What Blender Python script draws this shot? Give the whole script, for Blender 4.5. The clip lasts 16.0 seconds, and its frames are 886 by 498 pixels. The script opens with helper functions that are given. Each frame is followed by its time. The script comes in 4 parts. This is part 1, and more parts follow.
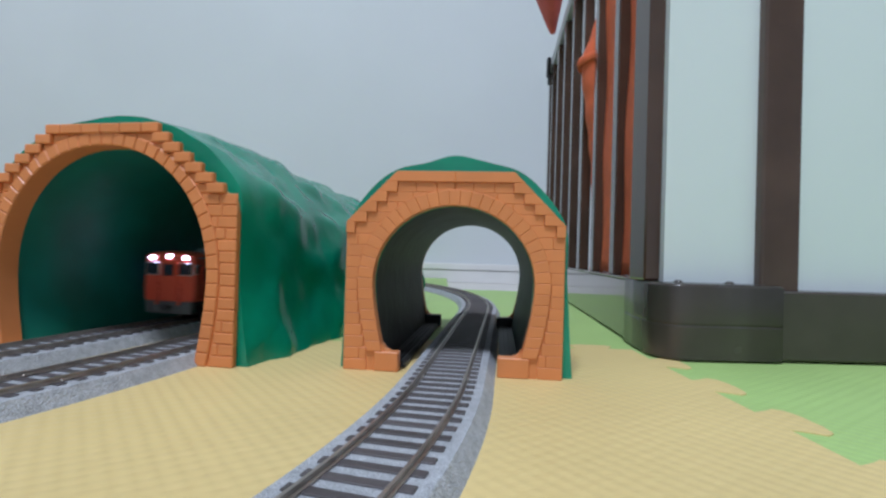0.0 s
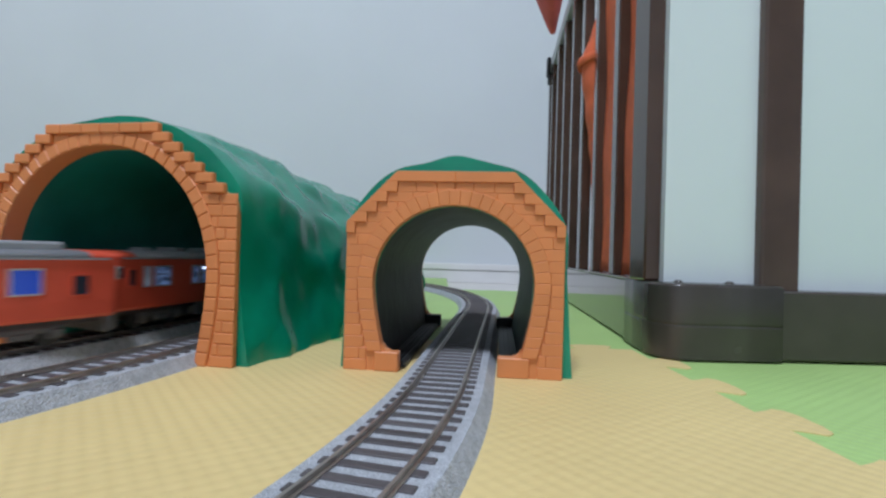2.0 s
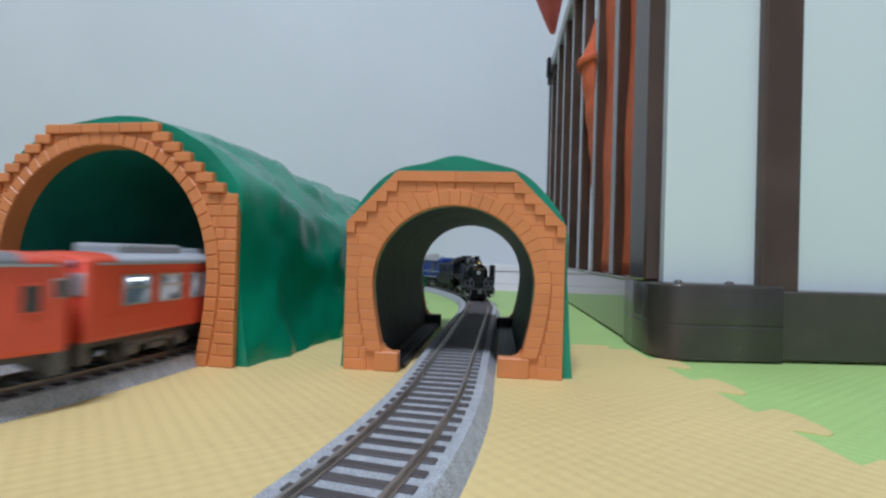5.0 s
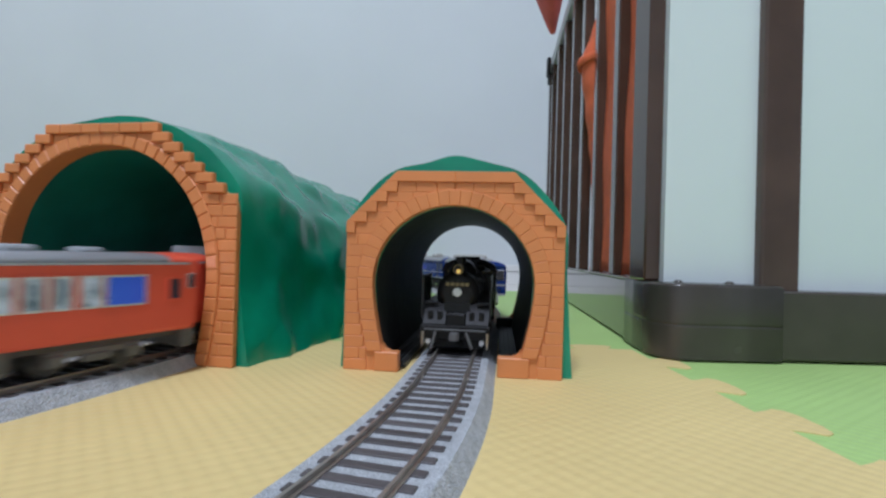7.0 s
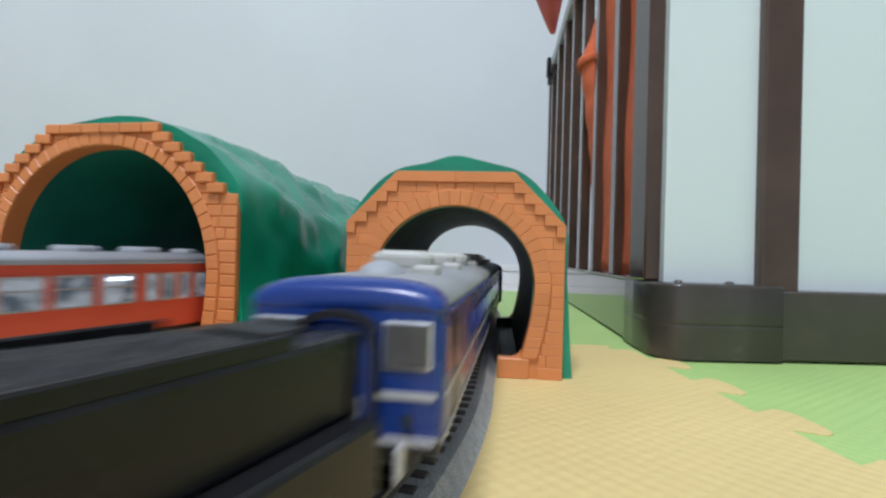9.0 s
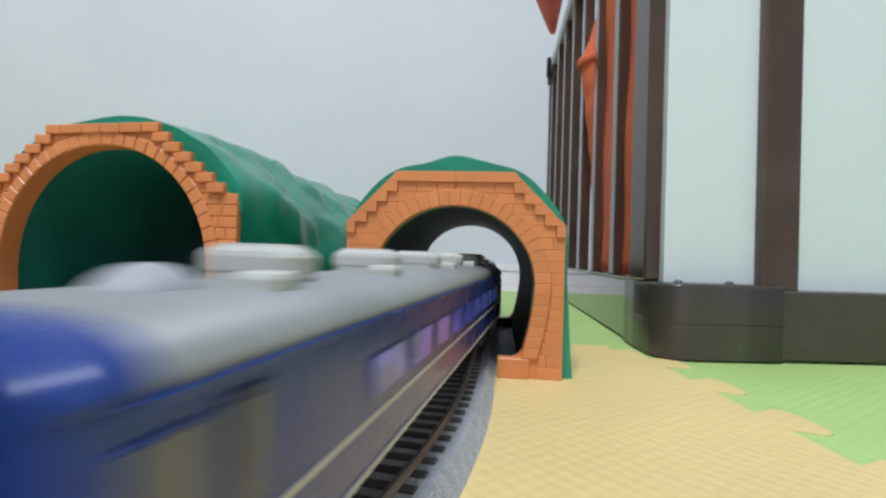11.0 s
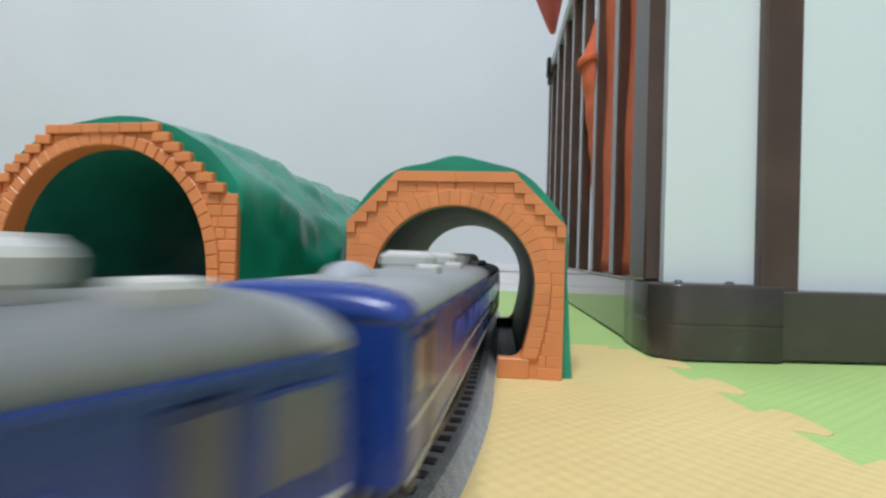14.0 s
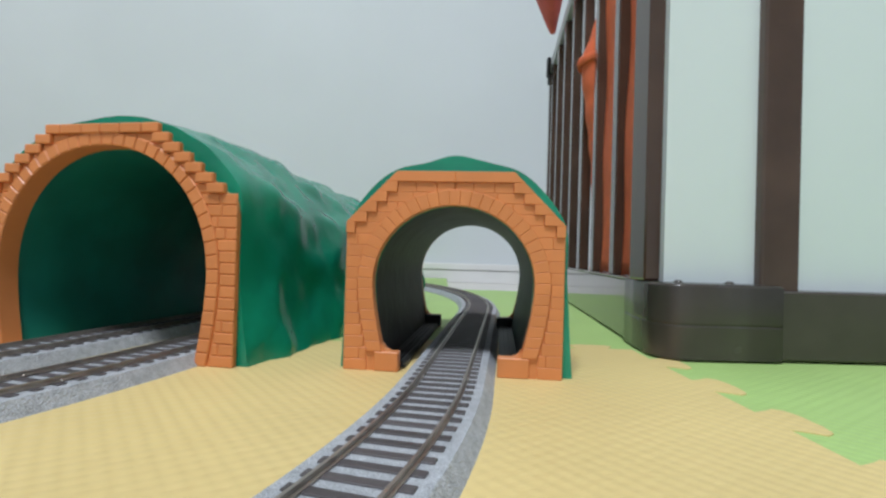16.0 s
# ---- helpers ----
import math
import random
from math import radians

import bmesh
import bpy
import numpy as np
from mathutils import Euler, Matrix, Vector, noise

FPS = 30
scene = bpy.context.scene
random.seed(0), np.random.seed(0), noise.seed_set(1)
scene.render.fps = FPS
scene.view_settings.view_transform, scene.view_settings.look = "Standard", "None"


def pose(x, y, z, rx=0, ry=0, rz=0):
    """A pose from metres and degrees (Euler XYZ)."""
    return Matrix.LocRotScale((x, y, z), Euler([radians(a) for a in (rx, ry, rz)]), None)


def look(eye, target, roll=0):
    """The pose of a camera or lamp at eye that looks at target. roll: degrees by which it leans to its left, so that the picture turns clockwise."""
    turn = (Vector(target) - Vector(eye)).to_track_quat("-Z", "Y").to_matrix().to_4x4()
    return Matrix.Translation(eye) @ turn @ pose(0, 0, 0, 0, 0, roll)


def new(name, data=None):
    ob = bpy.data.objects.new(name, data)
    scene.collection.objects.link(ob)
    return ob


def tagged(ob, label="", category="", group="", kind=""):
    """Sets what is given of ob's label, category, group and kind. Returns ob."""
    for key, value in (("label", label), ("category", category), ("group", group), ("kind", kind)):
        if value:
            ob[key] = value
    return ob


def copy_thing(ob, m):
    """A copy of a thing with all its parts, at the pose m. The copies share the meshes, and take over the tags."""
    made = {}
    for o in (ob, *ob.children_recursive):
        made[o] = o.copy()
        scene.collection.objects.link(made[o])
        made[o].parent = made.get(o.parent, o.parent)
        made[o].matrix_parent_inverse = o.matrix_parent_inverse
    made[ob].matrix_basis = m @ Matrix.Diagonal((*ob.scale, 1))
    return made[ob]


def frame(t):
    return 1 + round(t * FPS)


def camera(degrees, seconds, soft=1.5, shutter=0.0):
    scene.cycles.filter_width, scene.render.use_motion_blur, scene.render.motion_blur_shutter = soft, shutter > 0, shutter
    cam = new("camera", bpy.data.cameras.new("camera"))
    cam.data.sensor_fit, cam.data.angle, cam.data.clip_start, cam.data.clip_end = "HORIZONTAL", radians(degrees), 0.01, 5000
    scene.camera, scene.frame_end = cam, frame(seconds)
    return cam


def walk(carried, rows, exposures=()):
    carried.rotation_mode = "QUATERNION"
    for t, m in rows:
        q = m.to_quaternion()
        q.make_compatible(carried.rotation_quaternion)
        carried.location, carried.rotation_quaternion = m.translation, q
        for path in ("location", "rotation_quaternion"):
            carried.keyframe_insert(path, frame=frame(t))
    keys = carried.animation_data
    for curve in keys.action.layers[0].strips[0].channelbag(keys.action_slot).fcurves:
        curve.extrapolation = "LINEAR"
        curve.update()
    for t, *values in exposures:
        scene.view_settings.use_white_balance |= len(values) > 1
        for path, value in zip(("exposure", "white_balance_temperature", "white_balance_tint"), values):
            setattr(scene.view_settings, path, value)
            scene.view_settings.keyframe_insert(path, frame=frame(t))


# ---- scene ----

# camera: a phone lens that stands still just above the mat, leaning a little to its left
cam = camera(82.11, 16.0, soft=2.5, shutter=0.9)
EYE = (0.0, 0.0, 0.053)
VIEW = look(EYE, (0.0, 1.0, 0.053 + math.tan(radians(0.586))), 1.7)
walk(cam, [(0.0, VIEW), (16.0, VIEW)], exposures=[
    (0.0, -0.27, 5810, 18), (8.0, -0.27, 5810, 18), (8.5, -0.07, 5930, 18), (8.8, -0.03, 5980, 18), (9.4, 0.02, 6230, 18),
    (15.2, 0.02, 6230, 18), (16.0, -0.11, 6250, 15)])

# light: one round ceiling lamp and a little daylight in the room
world = bpy.data.worlds.new("room_air")
scene.world = world
world.use_nodes = True
world.node_tree.nodes["Background"].inputs[0].default_value = (0.75, 0.87, 1.0, 1)
world.node_tree.nodes["Background"].inputs[1].default_value = 0.05


def area_lamp(name, size, power, colour, m):
    data = bpy.data.lights.new(name, "AREA")
    data.shape, data.size, data.energy, data.color = "DISK", size, power, colour
    ob = new(name, data)
    ob.matrix_world = m
    return ob


area_lamp("ceiling_lamp", 0.55, 64, (0.88, 0.95, 1.0), look((-0.30, -0.75, 2.33), (-0.30, -0.75, 0)))


# ---- materials ----
def mat(name, colour, rough=0.5, metal=0.0, vary=0.12, scale=200.0, bump=0.0, bump_scale=400.0, coat=0.0, island=0.0, fine=0.0):
    m = bpy.data.materials.new(name)
    m.use_nodes = True
    nt = m.node_tree
    b = nt.nodes["Principled BSDF"]
    b.inputs["Roughness"].default_value, b.inputs["Metallic"].default_value = rough, metal
    b.inputs["Coat Weight"].default_value = coat
    tc = nt.nodes.new("ShaderNodeTexCoord")
    n1 = nt.nodes.new("ShaderNodeTexNoise")
    n1.inputs["Scale"].default_value, n1.inputs["Detail"].default_value = scale, 5
    nt.links.new(tc.outputs["Object"], n1.inputs["Vector"])
    ramp = nt.nodes.new("ShaderNodeMapRange")
    ramp.inputs["From Min"].default_value, ramp.inputs["From Max"].default_value = 0.3, 0.7
    ramp.inputs["To Min"].default_value, ramp.inputs["To Max"].default_value = 1 - vary, 1 + vary
    nt.links.new(n1.outputs["Fac"], ramp.inputs["Value"])
    value = ramp.outputs["Result"]
    if fine:
        n3 = nt.nodes.new("ShaderNodeTexNoise")
        n3.inputs["Scale"].default_value, n3.inputs["Detail"].default_value = scale * 9, 2
        nt.links.new(tc.outputs["Object"], n3.inputs["Vector"])
        r3 = nt.nodes.new("ShaderNodeMapRange")
        r3.inputs["From Min"].default_value, r3.inputs["From Max"].default_value = 0.35, 0.65
        r3.inputs["To Min"].default_value, r3.inputs["To Max"].default_value = 1 - fine, 1 + fine
        nt.links.new(n3.outputs["Fac"], r3.inputs["Value"])
        mu = nt.nodes.new("ShaderNodeMath")
        mu.operation = "MULTIPLY"
        nt.links.new(value, mu.inputs[0]), nt.links.new(r3.outputs["Result"], mu.inputs[1])
        value = mu.outputs[0]
    if island:
        oi = nt.nodes.new("ShaderNodeObjectInfo")
        r2 = nt.nodes.new("ShaderNodeMapRange")
        r2.inputs["To Min"].default_value, r2.inputs["To Max"].default_value = 1 - island, 1 + island
        nt.links.new(oi.outputs["Random"], r2.inputs["Value"])
        mu = nt.nodes.new("ShaderNodeMath")
        mu.operation = "MULTIPLY"
        nt.links.new(value, mu.inputs[0]), nt.links.new(r2.outputs["Result"], mu.inputs[1])
        value = mu.outputs[0]
    mix = nt.nodes.new("ShaderNodeVectorMath")
    mix.operation = "SCALE"
    mix.inputs[0].default_value = colour
    nt.links.new(value, mix.inputs["Scale"])
    nt.links.new(mix.outputs["Vector"], b.inputs["Base Color"])
    rr = nt.nodes.new("ShaderNodeMapRange")
    rr.inputs["To Min"].default_value, rr.inputs["To Max"].default_value = max(rough - 0.08, 0.02), min(rough + 0.1, 1)
    nt.links.new(n1.outputs["Fac"], rr.inputs["Value"])
    nt.links.new(rr.outputs["Result"], b.inputs["Roughness"])
    if bump:
        n2 = nt.nodes.new("ShaderNodeTexNoise")
        n2.inputs["Scale"].default_value, n2.inputs["Detail"].default_value = bump_scale, 3
        nt.links.new(tc.outputs["Object"], n2.inputs["Vector"])
        bp = nt.nodes.new("ShaderNodeBump")
        bp.inputs["Strength"].default_value, bp.inputs["Distance"].default_value = bump, 0.001
        nt.links.new(n2.outputs["Fac"], bp.inputs["Height"])
        nt.links.new(bp.outputs["Normal"], b.inputs["Normal"])
    return m


def foam_material(name, colour):
    """EVA foam with a fine woven emboss of soft lozenges"""
    m = mat(name, colour, 0.55, vary=0.05, scale=14)
    nt = m.node_tree
    b = nt.nodes["Principled BSDF"]
    tc = nt.nodes.new("ShaderNodeTexCoord")
    mp = nt.nodes.new("ShaderNodeMapping")
    mp.inputs["Rotation"].default_value[2] = radians(9)
    sep = nt.nodes.new("ShaderNodeSeparateXYZ")
    nt.links.new(tc.outputs["Object"], mp.inputs["Vector"])
    nt.links.new(mp.outputs["Vector"], sep.inputs[0])
    waves = []
    for axis in "XY":
        k = nt.nodes.new("ShaderNodeMath")
        k.operation = "MULTIPLY"
        k.inputs[1].default_value = 2 * math.pi / 0.0066
        sine = nt.nodes.new("ShaderNodeMath")
        sine.operation = "SINE"
        nt.links.new(sep.outputs[axis], k.inputs[0])
        nt.links.new(k.outputs[0], sine.inputs[0])
        waves.append(sine)
    ck = nt.nodes.new("ShaderNodeMath")
    ck.operation = "MULTIPLY"
    nt.links.new(waves[0].outputs[0], ck.inputs[0])
    nt.links.new(waves[1].outputs[0], ck.inputs[1])
    bp = nt.nodes.new("ShaderNodeBump")
    bp.inputs["Strength"].default_value, bp.inputs["Distance"].default_value = 0.65, 0.00022
    nt.links.new(ck.outputs[0], bp.inputs["Height"])
    nt.links.new(bp.outputs["Normal"], b.inputs["Normal"])
    return m


def glow(name, colour, strength):
    m = bpy.data.materials.new(name)
    m.use_nodes = True
    b = m.node_tree.nodes["Principled BSDF"]
    b.inputs["Base Color"].default_value = (*colour, 1)
    b.inputs["Emission Color"].default_value = (*colour, 1)
    b.inputs["Emission Strength"].default_value = strength
    return m


def lit_pane(name, dark, light, strength, scale=170.0):
    """window glass with the uneven lit inside of a small model behind it"""
    m = glow(name, light, strength)
    nt = m.node_tree
    b = nt.nodes["Principled BSDF"]
    b.inputs["Roughness"].default_value = 0.12
    tc = nt.nodes.new("ShaderNodeTexCoord")
    n = nt.nodes.new("ShaderNodeTexNoise")
    n.inputs["Scale"].default_value, n.inputs["Detail"].default_value = scale, 2
    nt.links.new(tc.outputs["Object"], n.inputs["Vector"])
    r = nt.nodes.new("ShaderNodeValToRGB")
    r.color_ramp.elements[0].position, r.color_ramp.elements[0].color = 0.42, (*dark, 1)
    r.color_ramp.elements[1].position, r.color_ramp.elements[1].color = 0.60, (*light, 1)
    nt.links.new(n.outputs["Fac"], r.inputs["Fac"])
    nt.links.new(r.outputs["Color"], b.inputs["Base Color"])
    nt.links.new(r.outputs["Color"], b.inputs["Emission Color"])
    return m


M_WALL = mat("wallpaper", (0.70, 0.73, 0.75), 0.85, vary=0.03, scale=3, bump=0.35, bump_scale=260)
M_CEIL = mat("ceiling_paper", (0.80, 0.80, 0.79), 0.9, vary=0.03, scale=4)
M_FLOOR = mat("pale_flooring", (0.74, 0.71, 0.66), 0.5, vary=0.06, scale=9)
M_SKIRT = mat("white_vinyl", (0.80, 0.79, 0.77), 0.45, vary=0.03, scale=20)
M_YELLOW = foam_material("yellow_foam", (0.72, 0.555, 0.235))
M_GREEN = foam_material("green_foam", (0.40, 0.585, 0.19))
M_BALLAST = mat("grey_ballast", (0.42, 0.44, 0.46), 0.8, vary=0.16, scale=260, bump=0.9, bump_scale=1300, fine=0.28)
M_SLEEPER = mat("dark_sleeper", (0.078, 0.068, 0.068), 0.6, vary=0.15, scale=500, island=0.2)
M_RAIL = mat("rail_steel", (0.36, 0.32, 0.28), 0.38, 0.75, vary=0.15, scale=120)
M_BRICK = mat("orange_plastic", (0.69, 0.248, 0.080), 0.40, vary=0.05, scale=60, bump=0.1, bump_scale=900, island=0.05)
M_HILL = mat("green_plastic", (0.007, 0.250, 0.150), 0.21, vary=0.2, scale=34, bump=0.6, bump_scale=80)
# the hill's own plastic, darkened for the shade inside the wide tunnel
M_HILLSHADE = mat("shaded_green_plastic", (0.010, 0.185, 0.140), 0.42, vary=0.2, scale=34, bump=0.1, bump_scale=110)
M_LINING = mat("dark_lining", (0.022, 0.024, 0.023), 0.50, vary=0.3, scale=60, bump=0.4, bump_scale=150)
M_LINING.node_tree.nodes["Principled BSDF"].inputs["Specular IOR Level"].default_value = 0.3
M_BROWN = mat("dark_brown_wood", (0.075, 0.042, 0.029), 0.22, vary=0.2, scale=25, bump=0.04, bump_scale=300, coat=0.3)
M_CAP = mat("dark_brown_plastic", (0.060, 0.050, 0.043), 0.22, vary=0.12, scale=40)
M_GLOSSB = mat("glossy_brown_board", (0.045, 0.036, 0.030), 0.10, vary=0.1, scale=20, coat=0.6)
M_EDGE = mat("grey_aluminium", (0.42, 0.42, 0.43), 0.4, 0.6, vary=0.08, scale=60)
M_PANEL = mat("white_panel", (0.69, 0.75, 0.76), 0.42, vary=0.025, scale=6)
M_MESH = mat("orange_mesh_cloth", (0.74, 0.145, 0.050), 0.8, vary=0.12, scale=80, bump=0.6, bump_scale=700)
M_RED = mat("red_cloth", (0.55, 0.10, 0.08), 0.8, vary=0.15, scale=60, bump=0.3)
M_BLACKP = mat("black_plastic", (0.02, 0.02, 0.022), 0.35, vary=0.15, scale=80)

M_VERMILION = mat("vermilion_paint", (0.720, 0.098, 0.049), 0.38, vary=0.04, scale=60)
M_ROOF = mat("grey_roof", (0.34, 0.36, 0.38), 0.55, vary=0.06, scale=60)
M_UNIT = mat("light_grey_plastic", (0.50, 0.50, 0.46), 0.5, vary=0.05, scale=60)
M_UNDER = mat("dark_grey_underframe", (0.06, 0.06, 0.062), 0.5, vary=0.2, scale=150)
M_UNDERL = mat("grey_underframe", (0.13, 0.13, 0.13), 0.5, vary=0.2, scale=150)
M_SILVER = mat("silver_trim", (0.62, 0.64, 0.66), 0.3, 0.7, vary=0.05, scale=200)
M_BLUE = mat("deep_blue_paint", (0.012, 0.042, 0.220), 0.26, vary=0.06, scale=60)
M_CREAM = mat("cream_line", (0.50, 0.50, 0.50), 0.35, vary=0.04, scale=100)
M_LOCO = mat("black_paint", (0.011, 0.011, 0.012), 0.28, vary=0.2, scale=120, bump=0.05)
M_LOCO2 = mat("dark_grey_metal", (0.016, 0.017, 0.018), 0.42, vary=0.2, scale=150)
M_BRASS = mat("brass", (0.62, 0.45, 0.16), 0.3, 0.9, vary=0.1, scale=200)
M_ROD = mat("steel_rod", (0.45, 0.42, 0.38), 0.32, 0.9, vary=0.1, scale=200)
# lighter than the black paint: front deck, beam edge and cab roof
M_DECK = mat("lighter_black_paint", (0.040, 0.040, 0.042), 0.55, vary=0.25, scale=150)
M_OLDBRASS = mat("dull_brass", (0.26, 0.20, 0.10), 0.45, 0.7, vary=0.2, scale=300)
M_COAL = mat("coal", (0.02, 0.02, 0.021), 0.5, vary=0.3, scale=500, bump=0.8, bump_scale=600)
M_PANE = lit_pane("lit_window_glass", (0.10, 0.14, 0.19), (0.50, 0.58, 0.70), 0.18, 130.0)
M_PANEBLUE = glow("blue_window_glass", (0.03, 0.09, 0.55), 0.25)
M_PANEBLUEISH = lit_pane("blue_lit_window_glass", (0.03, 0.05, 0.10), (0.28, 0.42, 0.75), 0.24, 230.0)
M_PANEDARK = mat("dark_window_glass", (0.03, 0.04, 0.06), 0.12, vary=0.1, scale=80)
M_TINT = lit_pane("violet_window_glass", (0.04, 0.07, 0.26), (0.12, 0.13, 0.60), 0.18, 110.0)
M_ENDPANE = mat("grey_end_glass", (0.085, 0.085, 0.09), 0.30, vary=0.35, scale=130)
M_DOORPANE = mat("dim_door_glass", (0.10, 0.11, 0.13), 0.15, vary=0.2, scale=90)
# coach blue darkened to stand in for the shade of a door recess
M_DOORSHADE = mat("recess_shade_blue", (0.008, 0.016, 0.075), 0.35, vary=0.08, scale=80)
M_COACHROOF = mat("slate_grey_roof", (0.255, 0.27, 0.268), 0.5, vary=0.07, scale=60)
M_LEDS = glow("white_led", (0.80, 0.90, 1.0), 3.0)
M_HEAD = glow("headlight_led", (0.72, 0.74, 1.0), 14.0)
M_WARM = glow("warm_lamp", (1.0, 0.66, 0.16), 0.45)
M_TAIL = glow("warm_window", (0.95, 0.74, 0.26), 0.40)
for m_ in (M_LOCO, M_LOCO2, M_DECK, M_COAL):
    m_.node_tree.nodes["Principled BSDF"].inputs["Specular IOR Level"].default_value = 0.22
for m_ in (M_PANEBLUE,):
    m_.node_tree.nodes["Principled BSDF"].inputs["Roughness"].default_value = 0.12


# ---- mesh helpers ----
def part(name, bm, material, parent=None, label="", smooth=False):
    me = bpy.data.meshes.new(name)
    bmesh.ops.recalc_face_normals(bm, faces=bm.faces)
    for f in bm.faces:
        f.smooth = smooth
    bm.to_mesh(me)
    bm.free()
    me.materials.append(material)
    ob = new(name, me)
    if parent:
        ob.parent = parent
    if label:
        ob["label"] = label
    return ob


def shared(name, me, parent, m):
    ob = new(name, me)
    ob.parent = parent
    ob.matrix_basis = m
    return ob


def box(x0, x1, y0, y1, z0, z1, bevel=0.0, seg=1, bm=None):
    b = bmesh.new()
    bmesh.ops.create_cube(b, size=1, matrix=Matrix.Translation(((x0 + x1) / 2, (y0 + y1) / 2, (z0 + z1) / 2)) @ Matrix.Diagonal((abs(x1 - x0), abs(y1 - y0), abs(z1 - z0), 1)))
    if bevel:
        bmesh.ops.bevel(b, geom=b.edges[:], offset=bevel, segments=seg, affect="EDGES", profile=0.5)
    return join(bm, b) if bm else b


def join(bm, other):
    """adds the mesh of other to bm"""
    me = bpy.data.meshes.new("tmp")
    other.to_mesh(me)
    other.free()
    bm.from_mesh(me)
    bpy.data.meshes.remove(me)
    return bm


def cyl(r, length, at, axis="Z", seg=20, r2=None, bevel=0.0, bm=None):
    b = bmesh.new()
    turn = {"Z": Matrix(), "X": pose(0, 0, 0, 0, 90, 0), "Y": pose(0, 0, 0, 90, 0, 0)}[axis]
    bmesh.ops.create_cone(b, cap_ends=True, segments=seg, radius1=r, radius2=r if r2 is None else r2, depth=length, matrix=Matrix.Translation(at) @ turn)
    if bevel:
        bmesh.ops.bevel(b, geom=[e for e in b.edges if len(e.link_faces) == 2 and any(len(f.verts) > 4 for f in e.link_faces)], offset=bevel, segments=2, affect="EDGES")
    return join(bm, b) if bm else b


def prism(points, y0, y1, bevel=0.0):
    """a polygon in x, z drawn out along y"""
    b = bmesh.new()
    lo = [b.verts.new((x, y0, z)) for x, z in points]
    hi = [b.verts.new((x, y1, z)) for x, z in points]
    n = len(points)
    b.faces.new(lo)
    b.faces.new(hi[::-1])
    for i in range(n):
        b.faces.new((lo[i], hi[i], hi[(i + 1) % n], lo[(i + 1) % n]))
    bmesh.ops.recalc_face_normals(b, faces=b.faces)
    if bevel:
        bmesh.ops.bevel(b, geom=[e for e in b.edges if abs(e.verts[0].co.y - e.verts[1].co.y) < 1e-7 and e.verts[0].co.y < (y0 + y1) / 2], offset=bevel, segments=1, affect="EDGES")
    return b


def loft(rings, closed=True, caps=True):
    """skin over rings of equally many points"""
    b = bmesh.new()
    rows = [[b.verts.new(p) for p in ring] for ring in rings]
    n = len(rows[0])
    for r0, r1 in zip(rows[:-1], rows[1:]):
        for i in range(n if closed else n - 1):
            j = (i + 1) % n
            b.faces.new((r0[i], r0[j], r1[j], r1[i]))
    if caps and closed:
        b.faces.new(rows[0])
        b.faces.new(rows[-1][::-1])
    return b


def thing(name, label, category, group="", kind="", m=None):
    ob = new(name)
    ob.empty_display_size = 0.01
    if m is not None:
        ob.matrix_world = m
    return tagged(ob, label, category, group, kind)


# ---- rail paths ----
def make_path(x, y, a, s0, pieces):
    """a list of (s, x, y, heading, curvature) knots; pieces are (length, curvature)"""
    knots = []
    s = s0
    for length, k in pieces:
        knots.append((s, x, y, a, k))
        if abs(k) < 1e-9:
            x, y = x + math.cos(a) * length, y + math.sin(a) * length
        else:
            x, y, a = x + (math.sin(a + k * length) - math.sin(a)) / k, y - (math.cos(a + k * length) - math.cos(a)) / k, a + k * length
        s += length
    return knots


def on_path(path, s):
    row = path[0]
    for k in path:
        if k[0] <= s:
            row = k
    s0, x, y, a, k = row
    d = s - s0
    if abs(k) < 1e-9:
        return x + math.cos(a) * d, y + math.sin(a) * d, a
    return x + (math.sin(a + k * d) - math.sin(a)) / k, y - (math.cos(a + k * d) - math.cos(a)) / k, a + k * d


def start_back(x, y, a, k, back):
    """the pose that lies back metres behind a pose on a curve"""
    return x + (math.sin(a - k * back) - math.sin(a)) / k, y - (math.cos(a - k * back) - math.cos(a)) / k, a - k * back


# single line: curve of 0.56 m, straight through the small tunnel, curve again
K = 1 / 0.56075
bx, by, ba = start_back(-0.01809, 0.100, 1.28, K, 1.28 * 0.56075)
S_A = -1.28 * 0.56075
PATH_SINGLE = make_path(bx - 2.0, by, 0.0, S_A - 2.0, [(2.0, 0), (0.0949 - S_A, K), (0.2565, 0), (0.56075 * 1.692, K), (3.0, 0)])


def double_path(r, r2):
    """a curve about (-0.61, 0.3095), straight through the wide tunnel, then a tighter curve beyond it"""
    q, lean = math.pi / 2, radians(11)
    return make_path(-0.61 - 1.9, 0.3095 - r, 0.0, -r * q - 1.9, [(1.9, 0), (r * (q - lean), 1 / r), (0.26, 0), (r2 * (q + lean), 1 / r2), (2.0, 0)])


PATH_NEAR = double_path(0.490, 0.422)
PATH_FAR = double_path(0.432, 0.364)
RAIL_Z = 0.00744

# ---- room ----
def structure(name, bm, material, label, category):
    ob = part(name, bm, material)
    return tagged(ob, label, category, kind="structure")


